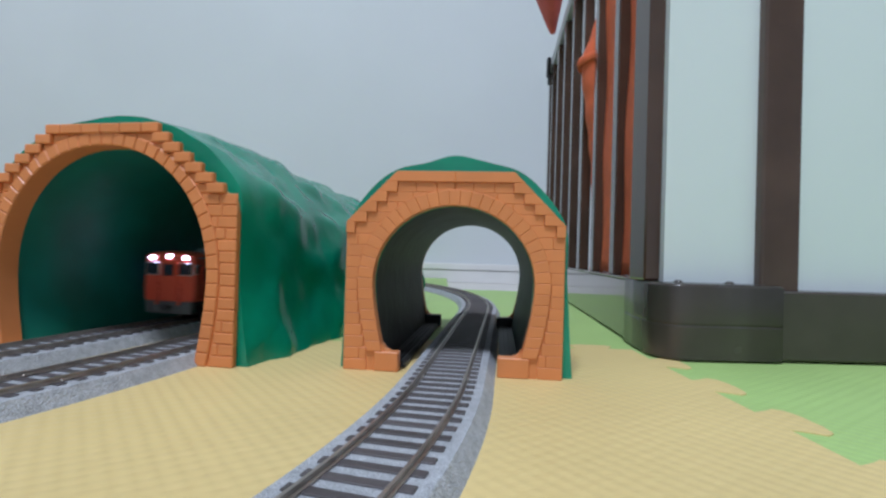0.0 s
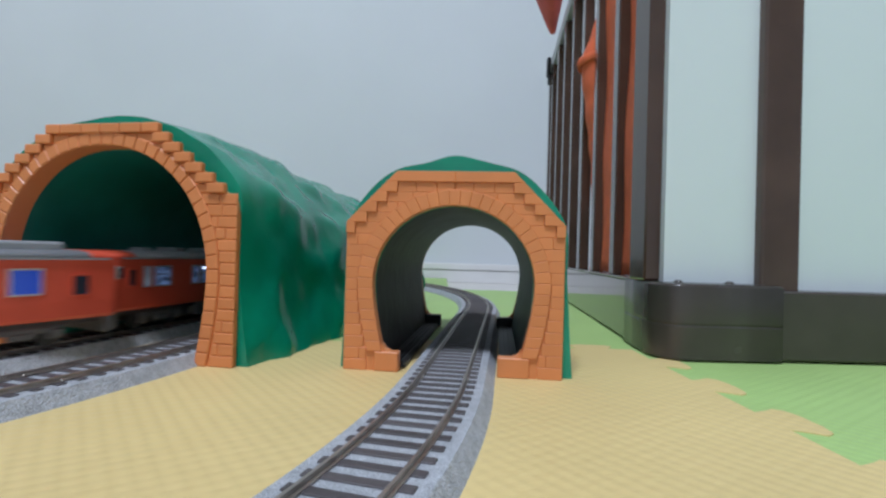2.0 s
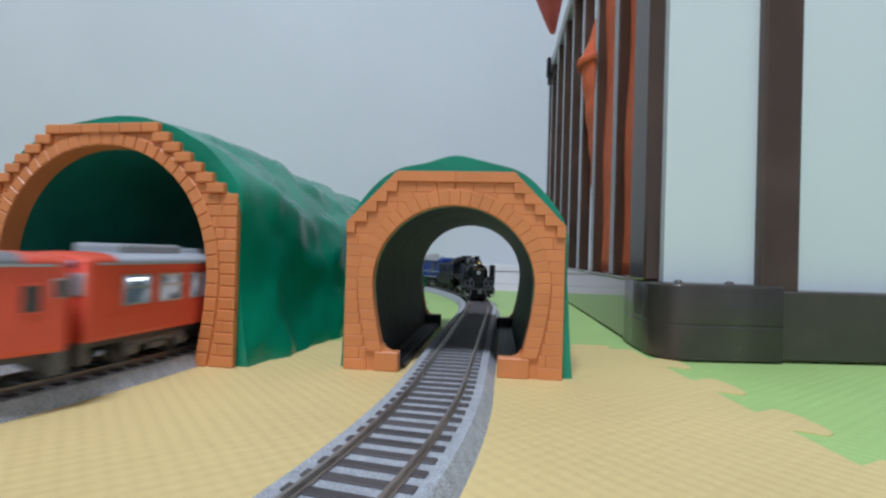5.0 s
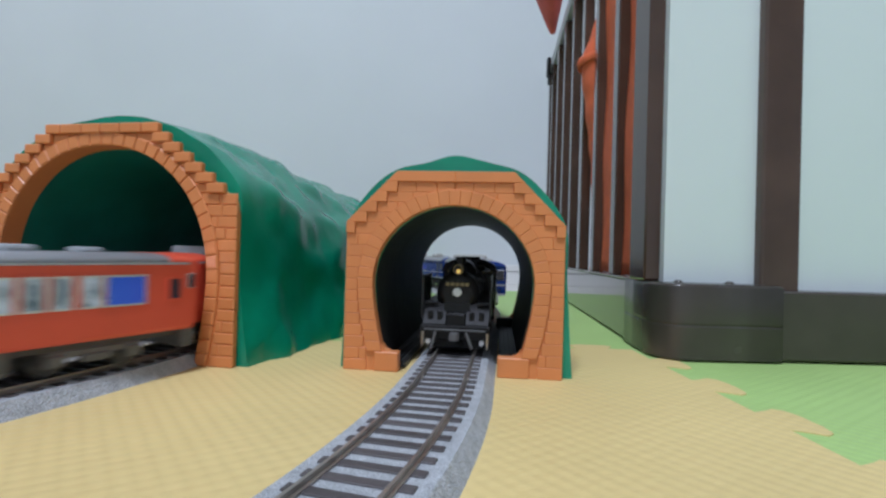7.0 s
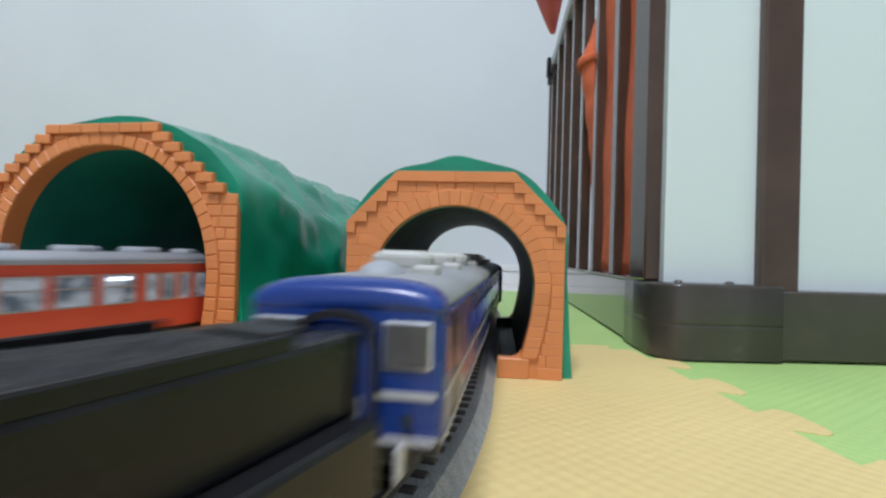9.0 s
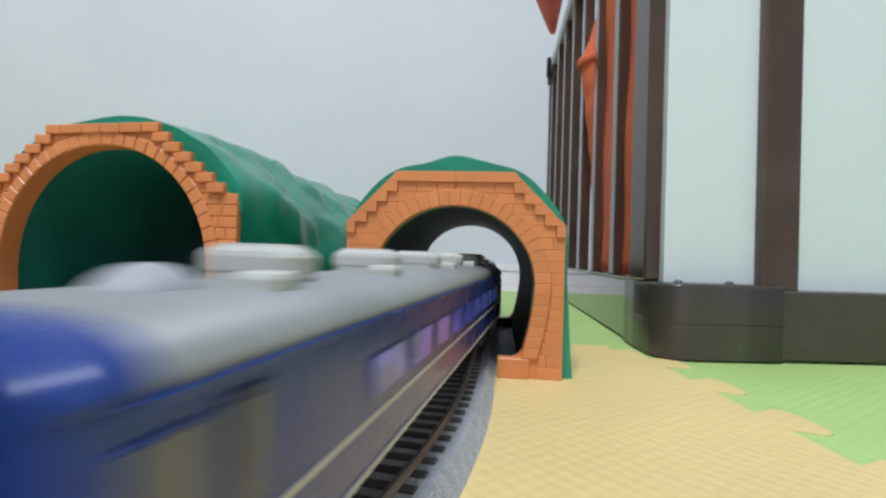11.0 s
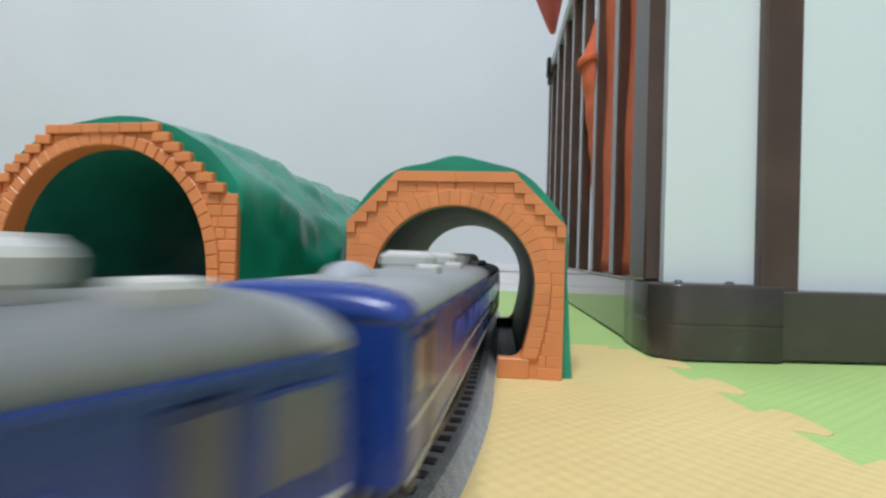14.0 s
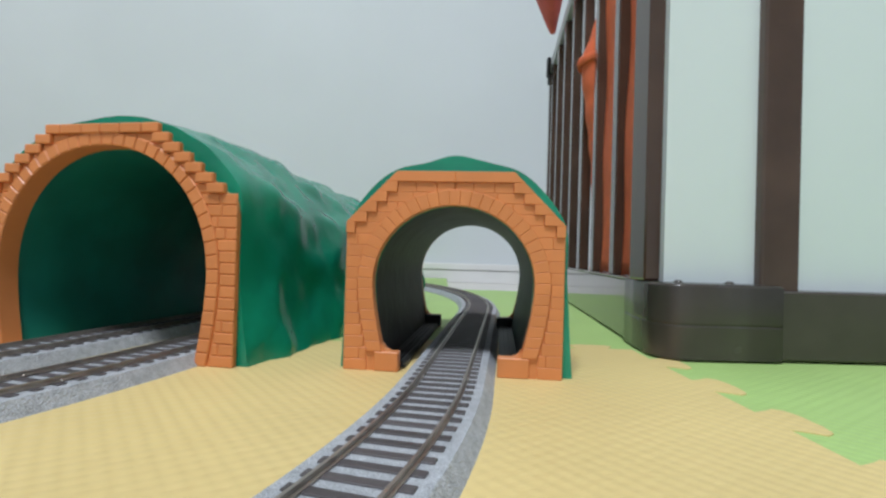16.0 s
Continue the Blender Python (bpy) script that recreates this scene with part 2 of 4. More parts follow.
structure("floor", box(-3.2, 2.4, -2.6, 1.25, -0.06, -0.010), M_FLOOR, "pale beige smooth flooring under the foam mats", "floor")
structure("wall_north", box(-3.2, 2.4, 1.15, 1.25, -0.010, 2.40), M_WALL, "white textured wallpaper wall behind the tunnels", "wall")
structure("wall_south", box(-3.2, 2.4, -2.7, -2.6, -0.010, 2.40), M_WALL, "plain white papered wall", "wall")
structure("wall_west", box(-3.3, -3.2, -2.7, 1.25, -0.010, 2.40), M_WALL, "plain white papered wall", "wall")
structure("wall_east", box(2.4, 2.5, -2.7, 1.25, -0.010, 2.40), M_WALL, "plain white papered wall", "wall")
structure("ceiling", box(-3.3, 2.5, -2.7, 1.25, 2.40, 2.45), M_CEIL, "plain white ceiling", "ceiling")
bm = box(-3.19, 2.39, 1.142, 1.150, -0.010, 0.0175, 0.0012)
join(bm, box(-3.19, 2.39, 1.1395, 1.150, 0.0187, 0.0335, 0.0022, 2))
structure("baseboard", bm, M_SKIRT, "white vinyl baseboard with a groove along it", "baseboard")


# ---- foam mats ----
def mat_outline(x0, x1, y0, y1, teeth):
    """outline with puzzle teeth; teeth: side -> (pitch, phase, depth)"""
    pts = []
    def edge(ax, ay, bx_, by_, nx, ny, spec):
        length = math.hypot(bx_ - ax, by_ - ay)
        tx, ty = (bx_ - ax) / length, (by_ - ay) / length
        pts.append((ax, ay))
        if not spec:
            return
        pitch, phase, depth = spec
        c = phase
        while c < length - pitch * 0.3:
            if c > pitch * 0.3:
                for u, w in ((-0.20, 0), (-0.24, 0.35), (-0.30, 0.7), (-0.25, 0.95), (-0.12, 1.06), (0.12, 1.06), (0.25, 0.95), (0.30, 0.7), (0.24, 0.35), (0.20, 0)):
                    pts.append((ax + tx * (c + u * pitch) + nx * w * depth, ay + ty * (c + u * pitch) + ny * w * depth))
            c += pitch
    edge(x0, y0, x1, y0, 0, -1, teeth.get("s"))
    edge(x1, y0, x1, y1, 1, 0, teeth.get("e"))
    edge(x1, y1, x0, y1, 0, 1, teeth.get("n"))
    edge(x0, y1, x0, y0, -1, 0, teeth.get("w"))
    return pts


def foam_mat(x0, x1, y0, y1, material, label, teeth={}, top=0.0):
    pts = mat_outline(x0, x1, y0, y1, teeth)
    b = bmesh.new()
    lo = [b.verts.new((x, y, -0.010)) for x, y in pts]
    hi = [b.verts.new((x, y, top)) for x, y in pts]
    n = len(pts)
    b.faces.new(hi)
    b.faces.new(lo[::-1])
    for i in range(n):
        b.faces.new((lo[i], lo[(i + 1) % n], hi[(i + 1) % n], hi[i]))
    bmesh.ops.recalc_face_normals(b, faces=b.faces)
    return tagged(part("foam_mat", b, material), label, "foam mat", "interlocking foam play mats")


YL, GL = "yellow foam puzzle mat with a woven emboss", "light green foam puzzle mat with a woven emboss"
foam_mat(-0.485, 0.113, -0.30, 0.301, M_YELLOW, YL, {"e": (0.046, 0.013, 0.013), "n": (0.046, 0.023, 0.012)}, top=0.0)
foam_mat(0.113, 0.72, -0.30, 0.301, M_GREEN, GL, top=-0.0004)
foam_mat(-0.485, 0.113, 0.301, 0.781, M_GREEN, GL, {"n": (0.046, 0.03, 0.004)}, top=-0.0004)
foam_mat(0.113, 0.72, 0.301, 0.781, M_GREEN, GL, top=-0.0004)
foam_mat(-0.60, 0.010, 0.786, 1.130, M_GREEN, GL, top=-0.0004)
foam_mat(-1.085, -0.485, -0.30, 0.301, M_YELLOW, YL)
foam_mat(-1.085, -0.485, 0.301, 0.781, M_GREEN, GL, top=-0.0004)
foam_mat(-1.085, -0.60, 0.786, 1.130, M_GREEN, GL, top=-0.0004)
foam_mat(-1.085, 0.113, -0.60, -0.30, M_GREEN, GL, top=-0.0004)
for i in range(3):
    x = -1.085 - 0.6 * i
    foam_mat(x - 0.6, x, -0.60, 0.0, M_YELLOW if i % 2 else M_GREEN, YL if i % 2 else GL, top=-0.0004)
    foam_mat(x - 0.6, x, 0.5, 1.13, M_GREEN if i % 2 else M_YELLOW, GL if i % 2 else YL, top=-0.0004)


# ---- tracks ----
def track(label, path, s0, s1, near0, near1):
    ob = thing("model_railway_track", label, "railway track", "model railway tracks")
    prof = [(-0.0193, 0.0), (-0.0158, 0.0052), (0.0158, 0.0052), (0.0193, 0.0)]
    rings, rl, rr_ = [], [], []
    n = int((s1 - s0) / 0.012)
    for i in range(n + 1):
        x, y, a = on_path(path, s0 + (s1 - s0) * i / n)
        nx, ny = math.sin(a), -math.cos(a)
        rings.append([(x + nx * o, y + ny * o, z) for o, z in prof])
        for g, lst in ((-0.0087, rl), (0.0087, rr_)):
            lst.append([(x + nx * (g + o), y + ny * (g + o), z) for o, z in ((-0.0009, 0.0055), (-0.0009, 0.0059), (-0.0003, 0.0062), (-0.00045, 0.0069), (-0.00045, 0.00744), (0.00045, 0.00744), (0.00045, 0.0069), (0.0003, 0.0062), (0.0009, 0.0059), (0.0009, 0.0055))])
    part("ballast_bed", loft(rings), M_BALLAST, ob, "grey speckled ballast bed")
    part("rail", loft(rl), M_RAIL, ob, "steel rail")
    part("rail", loft(rr_), M_RAIL, ob, "steel rail")
    sl = box(-0.0017, 0.0017, -0.0128, 0.0128, 0.0040, 0.00568, 0.00025)
    me = bpy.data.meshes.new("sleeper")
    sl.to_mesh(me)
    sl.free()
    me.materials.append(M_SLEEPER)
    rest = bmesh.new()
    s = s0 + 0.003
    while s < s1:
        x, y, a = on_path(path, s)
        m = pose(x, y, 0, 0, 0, math.degrees(a))
        if near0 < s < near1:
            shared("sleeper", me, ob, m)
        else:
            k = len(rest.verts)
            rest.from_mesh(me)
            rest.verts.ensure_lookup_table()
            for v in rest.verts[k:]:
                v.co = m @ v.co
        s += 0.00735
    tagged(part("sleepers_far_off", rest, M_SLEEPER, ob), kind="stuff")
    for sj in (s0 + 2.4 + 0.100 - (0.0 if path is PATH_SINGLE else 0.33),):
        x, y, a = on_path(path, sj)
        for g in (-0.0087, 0.0087):
            j = part("rail_joiner", box(-0.0045, 0.0045, -0.0012, 0.0012, 0.0056, 0.0064, 0.0003), M_RAIL, ob, "metal rail joiner")
            j.matrix_basis = pose(x, y, 0, 0, 0, math.degrees(a)) @ pose(0, -g, 0)
    return ob


track("grey ballasted single model track with dark sleepers on the yellow mat", PATH_SINGLE, -2.4, 3.0, -0.06, 0.95)
track("grey ballasted model track with dark sleepers through the wide tunnel", PATH_NEAR, -2.3, 2.2, -0.30, 0.10)
track("grey ballasted model track with dark sleepers beyond the other one", PATH_FAR, -2.2, 2.1, -0.26, 0.10)


# ---- toy tunnels ----
def arch_point(u, a, b, n, zc):
    """u from 0 (one springing) to pi over the crown"""
    c, s = math.cos(u), math.sin(u)
    return a * math.copysign(abs(c) ** (2 / n), c), zc + b * abs(s) ** (2 / n)


class Opening:
    """horseshoe opening: a superellipse above zc, sides that draw in towards the foot below it"""
    def __init__(self, a, b, n, zc, base, zf):
        self.a, self.b, self.n, self.zc, self.base, self.zf = a, b, n, zc, base, zf

    def jamb(self, z):
        return self.a - (self.a - self.base) * (max(self.zc - z, 0.0) / (self.zc - self.zf)) ** 1.6

    def at(self, t, off=0.0):
        """t from 0 (right foot) over 1 (right springing) and 2 (left springing) to 3; off: outwards"""
        if t <= 1 or t >= 2:
            k = t if t <= 1 else 3 - t
            z = self.zf + (self.zc - self.zf) * k
            return (self.jamb(z) + off) * (1 if t <= 1 else -1), z
        return arch_point(math.pi * (t - 1), self.a + off, self.b + off, self.n, self.zc)

    def line(self, off=0.0, jambs=12, arch=44):
        return [self.at(i / jambs, off) for i in range(jambs)] + [self.at(1 + i / arch, off) for i in range(arch + 1)] + [self.at(2 + (i + 1) / jambs, off) for i in range(jambs)]

    def outer_x(self, z, off):
        if z < self.zc:
            return self.jamb(max(z, self.zf)) + off
        k = (z - self.zc) / (self.b + off)
        return (self.a + off) * (1 - k ** self.n) ** (1 / self.n) if k < 1 else 0.0


def toy_portal(parent, op, half, top, flat, shoulder, feet, ring_w, pitch, steps, row_h, y0, depth, stair, gap, bevel, skin=0.0042):
    """moulded brick portal in the parent's space: wall with a horseshoe hole, ring stones, bricks and coping; feet: inner x of the two foot blocks, or None"""
    portal = part("portal_wall", bmesh.new(), M_BRICK, parent, "orange moulded brick portal")
    hs, tp, fl, sh = half - 0.001, top - 0.001, flat - (0.0048 if stair else 0.001), shoulder - (0.0042 if stair else 0.001)

    def outer_at(p):
        if p[1] <= op.zc:
            return math.copysign(hs, p[0]), p[1]
        ang = math.atan2(p[1] - op.zc, p[0])
        best = 9
        poly = [(hs, 0), (hs, sh), (fl, tp), (-fl, tp), (-hs, sh), (-hs, 0)]
        d = (math.cos(ang), math.sin(ang))
        for (x0, z0), (x1, z1) in zip(poly[:-1], poly[1:]):
            ex, ez = x1 - x0, z1 - z0
            den = d[0] * ez - d[1] * ex
            if abs(den) < 1e-12:
                continue
            t = (x0 * ez - (z0 - op.zc) * ex) / den
            w = (x0 * d[1] - (z0 - op.zc) * d[0]) / den
            if t > 0 and -1e-6 <= w <= 1 + 1e-6:
                best = min(best, t)
        return d[0] * best, op.zc + d[1] * best
    inner = op.line()
    if op.zf > 0.001:
        inner = [(op.base, 0.0)] + inner + [(-op.base, 0.0)]
    outer = [outer_at(p) for p in inner]
    rings = [[(x, y, z) for x, z in ln] for ln, y in ((inner, y0), (outer, y0), (outer, y0 + skin), (inner, y0 + depth), (inner, y0))]
    w = loft(rings, closed=False, caps=False)
    bmesh.ops.remove_doubles(w, verts=w.verts, dist=1e-6)
    bmesh.ops.recalc_face_normals(w, faces=w.faces)
    w.to_mesh(portal.data)
    w.free()
    for p in portal.data.polygons:
        p.use_smooth = False
    # ring stones, evenly along the opening
    ts = [3 * i / 600 for i in range(601)]
    cum = [0.0]
    for t0, t1 in zip(ts[:-1], ts[1:]):
        (x0, z0), (x1, z1) = op.at(t0, ring_w / 2), op.at(t1, ring_w / 2)
        cum.append(cum[-1] + math.hypot(x1 - x0, z1 - z0))
    count = round(cum[-1] / pitch)
    cuts = [float(np.interp(cum[-1] * i / count, cum, ts)) for i in range(count + 1)]
    for i in range(count):
        g = (cuts[i + 1] - cuts[i]) * gap / pitch
        t0, t1 = cuts[i] + g, cuts[i + 1] - g
        part("ring_stone", prism([op.at(t0, 0.0001), op.at(t0, ring_w), op.at(t1, ring_w), op.at(t1, 0.0001)], y0 - 0.0014, y0 + 0.001, bevel), M_BRICK, portal)
    # foot blocks with a fillet under the ring
    if feet:
        for sg, fx in ((1, feet[1]), (-1, feet[0])):
            part("foot_block", box(sg * fx, sg * (op.base + ring_w * 0.55), y0 - 0.0015, y0 + depth, 0.0, op.zf, 0.0005), M_BRICK, portal)
            part("foot_fillet", prism([(sg * (op.base + 0.0004), op.zf + 0.0034), (sg * (op.base - 0.0007), op.zf + 0.0014), (sg * (op.base - 0.0018), op.zf + 0.0006), (sg * (op.base - 0.0036), op.zf - 0.0001), (sg * (op.base + 0.0004), op.zf - 0.0001)], y0 - 0.0005, y0 + depth), M_BRICK, portal)

    def out_x(zz):
        return half if zz <= shoulder else half + (flat - half) * (zz - shoulder) / (top - shoulder)
    nlow = round(shoulder / row_h)
    rows = [(shoulder * i / nlow, shoulder * (i + 1) / nlow, False) for i in range(nlow)]
    hstep = (top - shoulder) / steps
    rows += [(shoulder + hstep * i, shoulder + hstep * (i + 1), True) for i in range(steps)]
    for r, (z0, z1, slope) in enumerate(rows):
        last = r == len(rows) - 1
        xo = out_x(z1 - 1e-6) if slope else half
        for sg in (1, -1):
            if last:
                xi = 0.0
            else:
                xi = max(min(op.outer_x(z0, ring_w), op.outer_x(z1, ring_w)) + 0.0003, 0.0)
                if z0 < op.zc:
                    xi = max(op.outer_x(z0, ring_w), op.outer_x(z1, ring_w)) + 0.0002
            x, first, j = xo, True, r
            lens = (0.0092, 0.0116, 0.0084)
            if not stair and not slope and r == nlow - 1:
                part("coping_stone", box(sg * (half - 0.0040), sg * half, y0 - 0.0018, y0 + 0.001, z0, z1, bevel), M_BRICK, portal)
                x, first = half - 0.0041, False
            while x - xi > 0.0012 or (slope and first):
                length = lens[j % 3] * (0.62 if first and r % 2 else 1.0)
                if slope and first:
                    length = 0.0088
                if last and not stair:
                    length = 9.0
                x2 = max(x - length, xi)
                if x2 - xi < 0.003 and not (slope and first):
                    x2 = xi
                cope = slope and (first or last)
                if slope and first and not stair:
                    x2 = max(out_x(z1) - 0.0047, xi) if not last else 0.0
                    part("coping_stone", prism([(sg * x2, z0), (sg * out_x(z0), z0), (sg * out_x(z1), z1), (sg * x2, z1)], y0 - 0.0018, y0 + 0.001, bevel), M_BRICK, portal)
                else:
                    proud = 0.0024 if cope else 0.0006
                    part("coping_stone" if cope else "brick", box(sg * (x2 + gap), sg * (x - gap), y0 - proud, y0 + 0.001, z0 + gap, z1 - gap, bevel), M_BRICK, portal)
                x, first, j = x2, False, j + 1
    return portal


def hill(parent, y0, y1, outline, lining, wob, rough_z, seed, ny=46, edge=(1.0, 1.0, 1.0), pinch=0.0, ripple=0.05, soft=3):
    """green moulded hill over the tunnel, in the parent's space: an outer skin with folds, and an inner lining"""
    def resample(pts, m):
        d = [0.0]
        for p, q in zip(pts[:-1], pts[1:]):
            d.append(d[-1] + math.hypot(q[0] - p[0], q[1] - p[1]))
        return [(float(np.interp(d[-1] * i / m, d, [p[0] for p in pts])), float(np.interp(d[-1] * i / m, d, [p[1] for p in pts]))) for i in range(m + 1)]
    out = resample(outline, 72)
    for k in range(soft):
        out = [out[0]] + [((a[0] + 2 * b[0] + c[0]) / 4, (a[1] + 2 * b[1] + c[1]) / 4) for a, b, c in zip(out[:-2], out[1:-1], out[2:])] + [out[-1]]
    rings = []
    for k in range(ny + 1):
        y = y0 + (y1 - y0) * k / ny
        ring = []
        fade = min(1.0, k / 5.0)
        zs = rough_z(k / ny)
        for i, (x, z) in enumerate(out):
            p = Vector((x * 24 + seed, y * 17 + z * 10, z * 12))
            w = noise.fractal(p, 0.9, 2.2, 3) * wob * (0.35 + 0.65 * fade)
            q = (abs(noise.noise(Vector((x * 38 + seed, y * 34 - z * 22, z * 16)))) - 0.25) * wob * -0.95 * fade + noise.noise(Vector((x * 20 + seed, y * 95 + x * 40, z * 9))) * wob * 0.28 * fade
            cx, cz = 0.0, 0.03
            L = math.hypot(x - cx, z - cz)
            f = (1 + (w + q) / L) * (*edge, 1.0)[min(k, 3)]
            g = 1 - pinch * (1 - min(1.0, k / 16.0)) * min(max((0.082 - z) / 0.045, 0.0), 1.0)
            ring.append(((x - cx) * f * g, y, max((cz + (z - cz) * f) * (zs if z > 0.02 else 1), 0.0)))
        ring[0] = (ring[0][0], y, 0.0)
        ring[-1] = (ring[-1][0], y, 0.0)
        rings.append(ring)
    skin = part("hill_skin", loft(rings, closed=False, caps=False), M_HILL, parent, "glossy green moulded plastic hillside", smooth=True)
    # end lips join skin and lining
    for yy, ring in ((y0, rings[0]), (y1, rings[-1])):
        a_ = [(x, yy, z) for x, z in resample(lining, 72)]
        part("end_lip", loft([ring, a_], closed=False, caps=False), M_HILL, skin, smooth=False)
    lin = resample(lining, 48)
    lr = []
    for k in range(25):
        y = y0 + (y1 - y0) * k / 24
        lr.append([(x * (1 + ripple * noise.noise(Vector((x * 70, y * 70, z * 40 + seed)))), y, z) for x, z in lin])
    return skin, lr


def small_tunnel():
    cx, cy, a = on_path(PATH_SINGLE, 0.1275)
    m = pose(cx - 0.0006, cy, 0, 0, 0, math.degrees(a) - 90 + 0.8)
    ob = thing("toy_tunnel", "small green toy hill tunnel with orange brick portals", "toy tunnel", "toy tunnels", m=m)
    op = Opening(0.0358, 0.0347, 2.0, 0.0400, 0.0305, 0.0088)
    args = (op, 0.0485, 0.0896, 0.0260, 0.0665, (0.0232, 0.0206), 0.0070, 0.0047, 5, 0.0053, 0.0, 0.0045, False, 0.00002, 0.00026)
    toy_portal(ob, *args)
    back = toy_portal(ob, *args)
    back.location = (0, 0.149, 0)
    back.rotation_euler = (0, 0, math.pi)
    outline = [(-0.0520, 0.0), (-0.0508, 0.030), (-0.0505, 0.069), (-0.0395, 0.084), (-0.0285, 0.0935), (-0.012, 0.0952), (-0.002, 0.1000), (0.002, 0.1000), (0.013, 0.0955), (0.0290, 0.0930), (0.0395, 0.084), (0.0508, 0.069), (0.0520, 0.035), (0.0545, 0.0)]
    lining = Opening(0.0354, 0.0343, 2.0, 0.0400, 0.0303, 0.0030)
    arch = lining.line(0.0)[::-1]
    arch = [(-0.0303, 0.0)] + arch + [(0.0303, 0.0)]
    skin, lr = hill(ob, 0.0040, 0.1445, outline, arch, 0.0022, lambda k: 1.0, 3.0, 30, (0.982, 0.994, 1.0), ripple=0.0, soft=5)
    part("tunnel_lining", loft(lr, closed=False, caps=False), M_LINING, ob, "dark inner lining", smooth=True)
    for sg in (-1, 1):
        plate = part("base_plate", box(sg * 0.0215, sg * 0.0316, 0.0055, 0.142, 0.0008, 0.0026), M_LINING, ob, "dark ribbed base plate")
        for i in range(4):
            x = 0.0222 + 0.0024 * i
            part("rib", box(sg * x, sg * (x + 0.0012), 0.006, 0.142, 0.0025, 0.0036), M_LINING, plate)
        # added dark block hides the back portal's orange foot, standing in for shade
        part("end_shade_block", box(sg * 0.0200, sg * 0.0312, 0.1385, 0.1443, 0.0010, 0.0092, 0.0006), M_LINING, ob, "dark cover that puts shade over the back portal's foot")
    return ob


def wide_tunnel():
    m = pose(-0.1557 - 0.0050 * math.cos(radians(11)), 0.2369 + 0.0050 * math.sin(radians(11)), 0, 0, 0, -11.0)
    ob = thing("toy_tunnel", "wide green toy tunnel with orange brick portal over two tracks", "toy tunnel", "toy tunnels", m=m)
    op = Opening(0.0568, 0.0602, 2.1, 0.0390, 0.0518, 0.0)
    toy_portal(ob, op, 0.0708, 0.1092, 0.0308, 0.0771, None, 0.0062, 0.0063, 7, 0.0052, 0.0, 0.0090, True, 0.00006, 0.00055)
    outline = [(-0.0840, 0.0), (-0.0760, 0.030), (-0.0718, 0.079), (-0.0515, 0.1000), (-0.0320, 0.1105), (-0.010, 0.1138), (0.006, 0.1150), (0.018, 0.1138), (0.0345, 0.1103), (0.0520, 0.0990), (0.0718, 0.079), (0.0768, 0.040), (0.0808, 0.012), (0.0832, 0.0)]
    lining = Opening(0.0580, 0.0612, 2.1, 0.0390, 0.0535, 0.0)
    skin, lr = hill(ob, 0.0040, 0.330, outline, lining.line(0.0)[::-1], 0.0055, lambda k: 1.0 - 0.12 * k, 11.0, 60, (0.990, 0.994, 0.998), 0.085)
    # the lining's darker green carries the shade of the tunnel's inside
    part("tunnel_lining", loft(lr, closed=False, caps=False), M_HILLSHADE, ob, "green inner lining with the tunnel's shade in its colour", smooth=True)
    return ob


small_tunnel()
wide_tunnel()


# ---- slatted furniture ----
def slatted_screen():
    ob = thing("slatted_bed_frame", "dark brown slatted low bed frame with a grey top rail", "bed frame", m=pose(0.1150, 0.2705, 0, 0, 0, -5.94))
    part("side_board", box(0.000, 0.012, 0.046, 0.64, 0.0008, 0.0400, 0.0008), M_GLOSSB, ob, "glossy brown side board")
    part("bottom_rail", box(-0.0008, 0.016, 0.046, 0.64, 0.0400, 0.0416, 0.0005), M_BROWN, ob)
    for y in (0.108, 0.1885, 0.264, 0.344, 0.424, 0.504, 0.584):
        part("slat", box(0.0005, 0.0105, y, y + 0.015, 0.0416, 0.378, 0.0010), M_BROWN, ob)
    part("end_post", box(0.0, 0.022, 0.625, 0.645, 0.0, 0.378, 0.0010), M_BROWN, ob)
    part("top_rail", box(-0.0010, 0.0200, 0.046, 0.645, 0.378, 0.392, 0.0015), M_EDGE, ob, "grey top rail")
    return ob


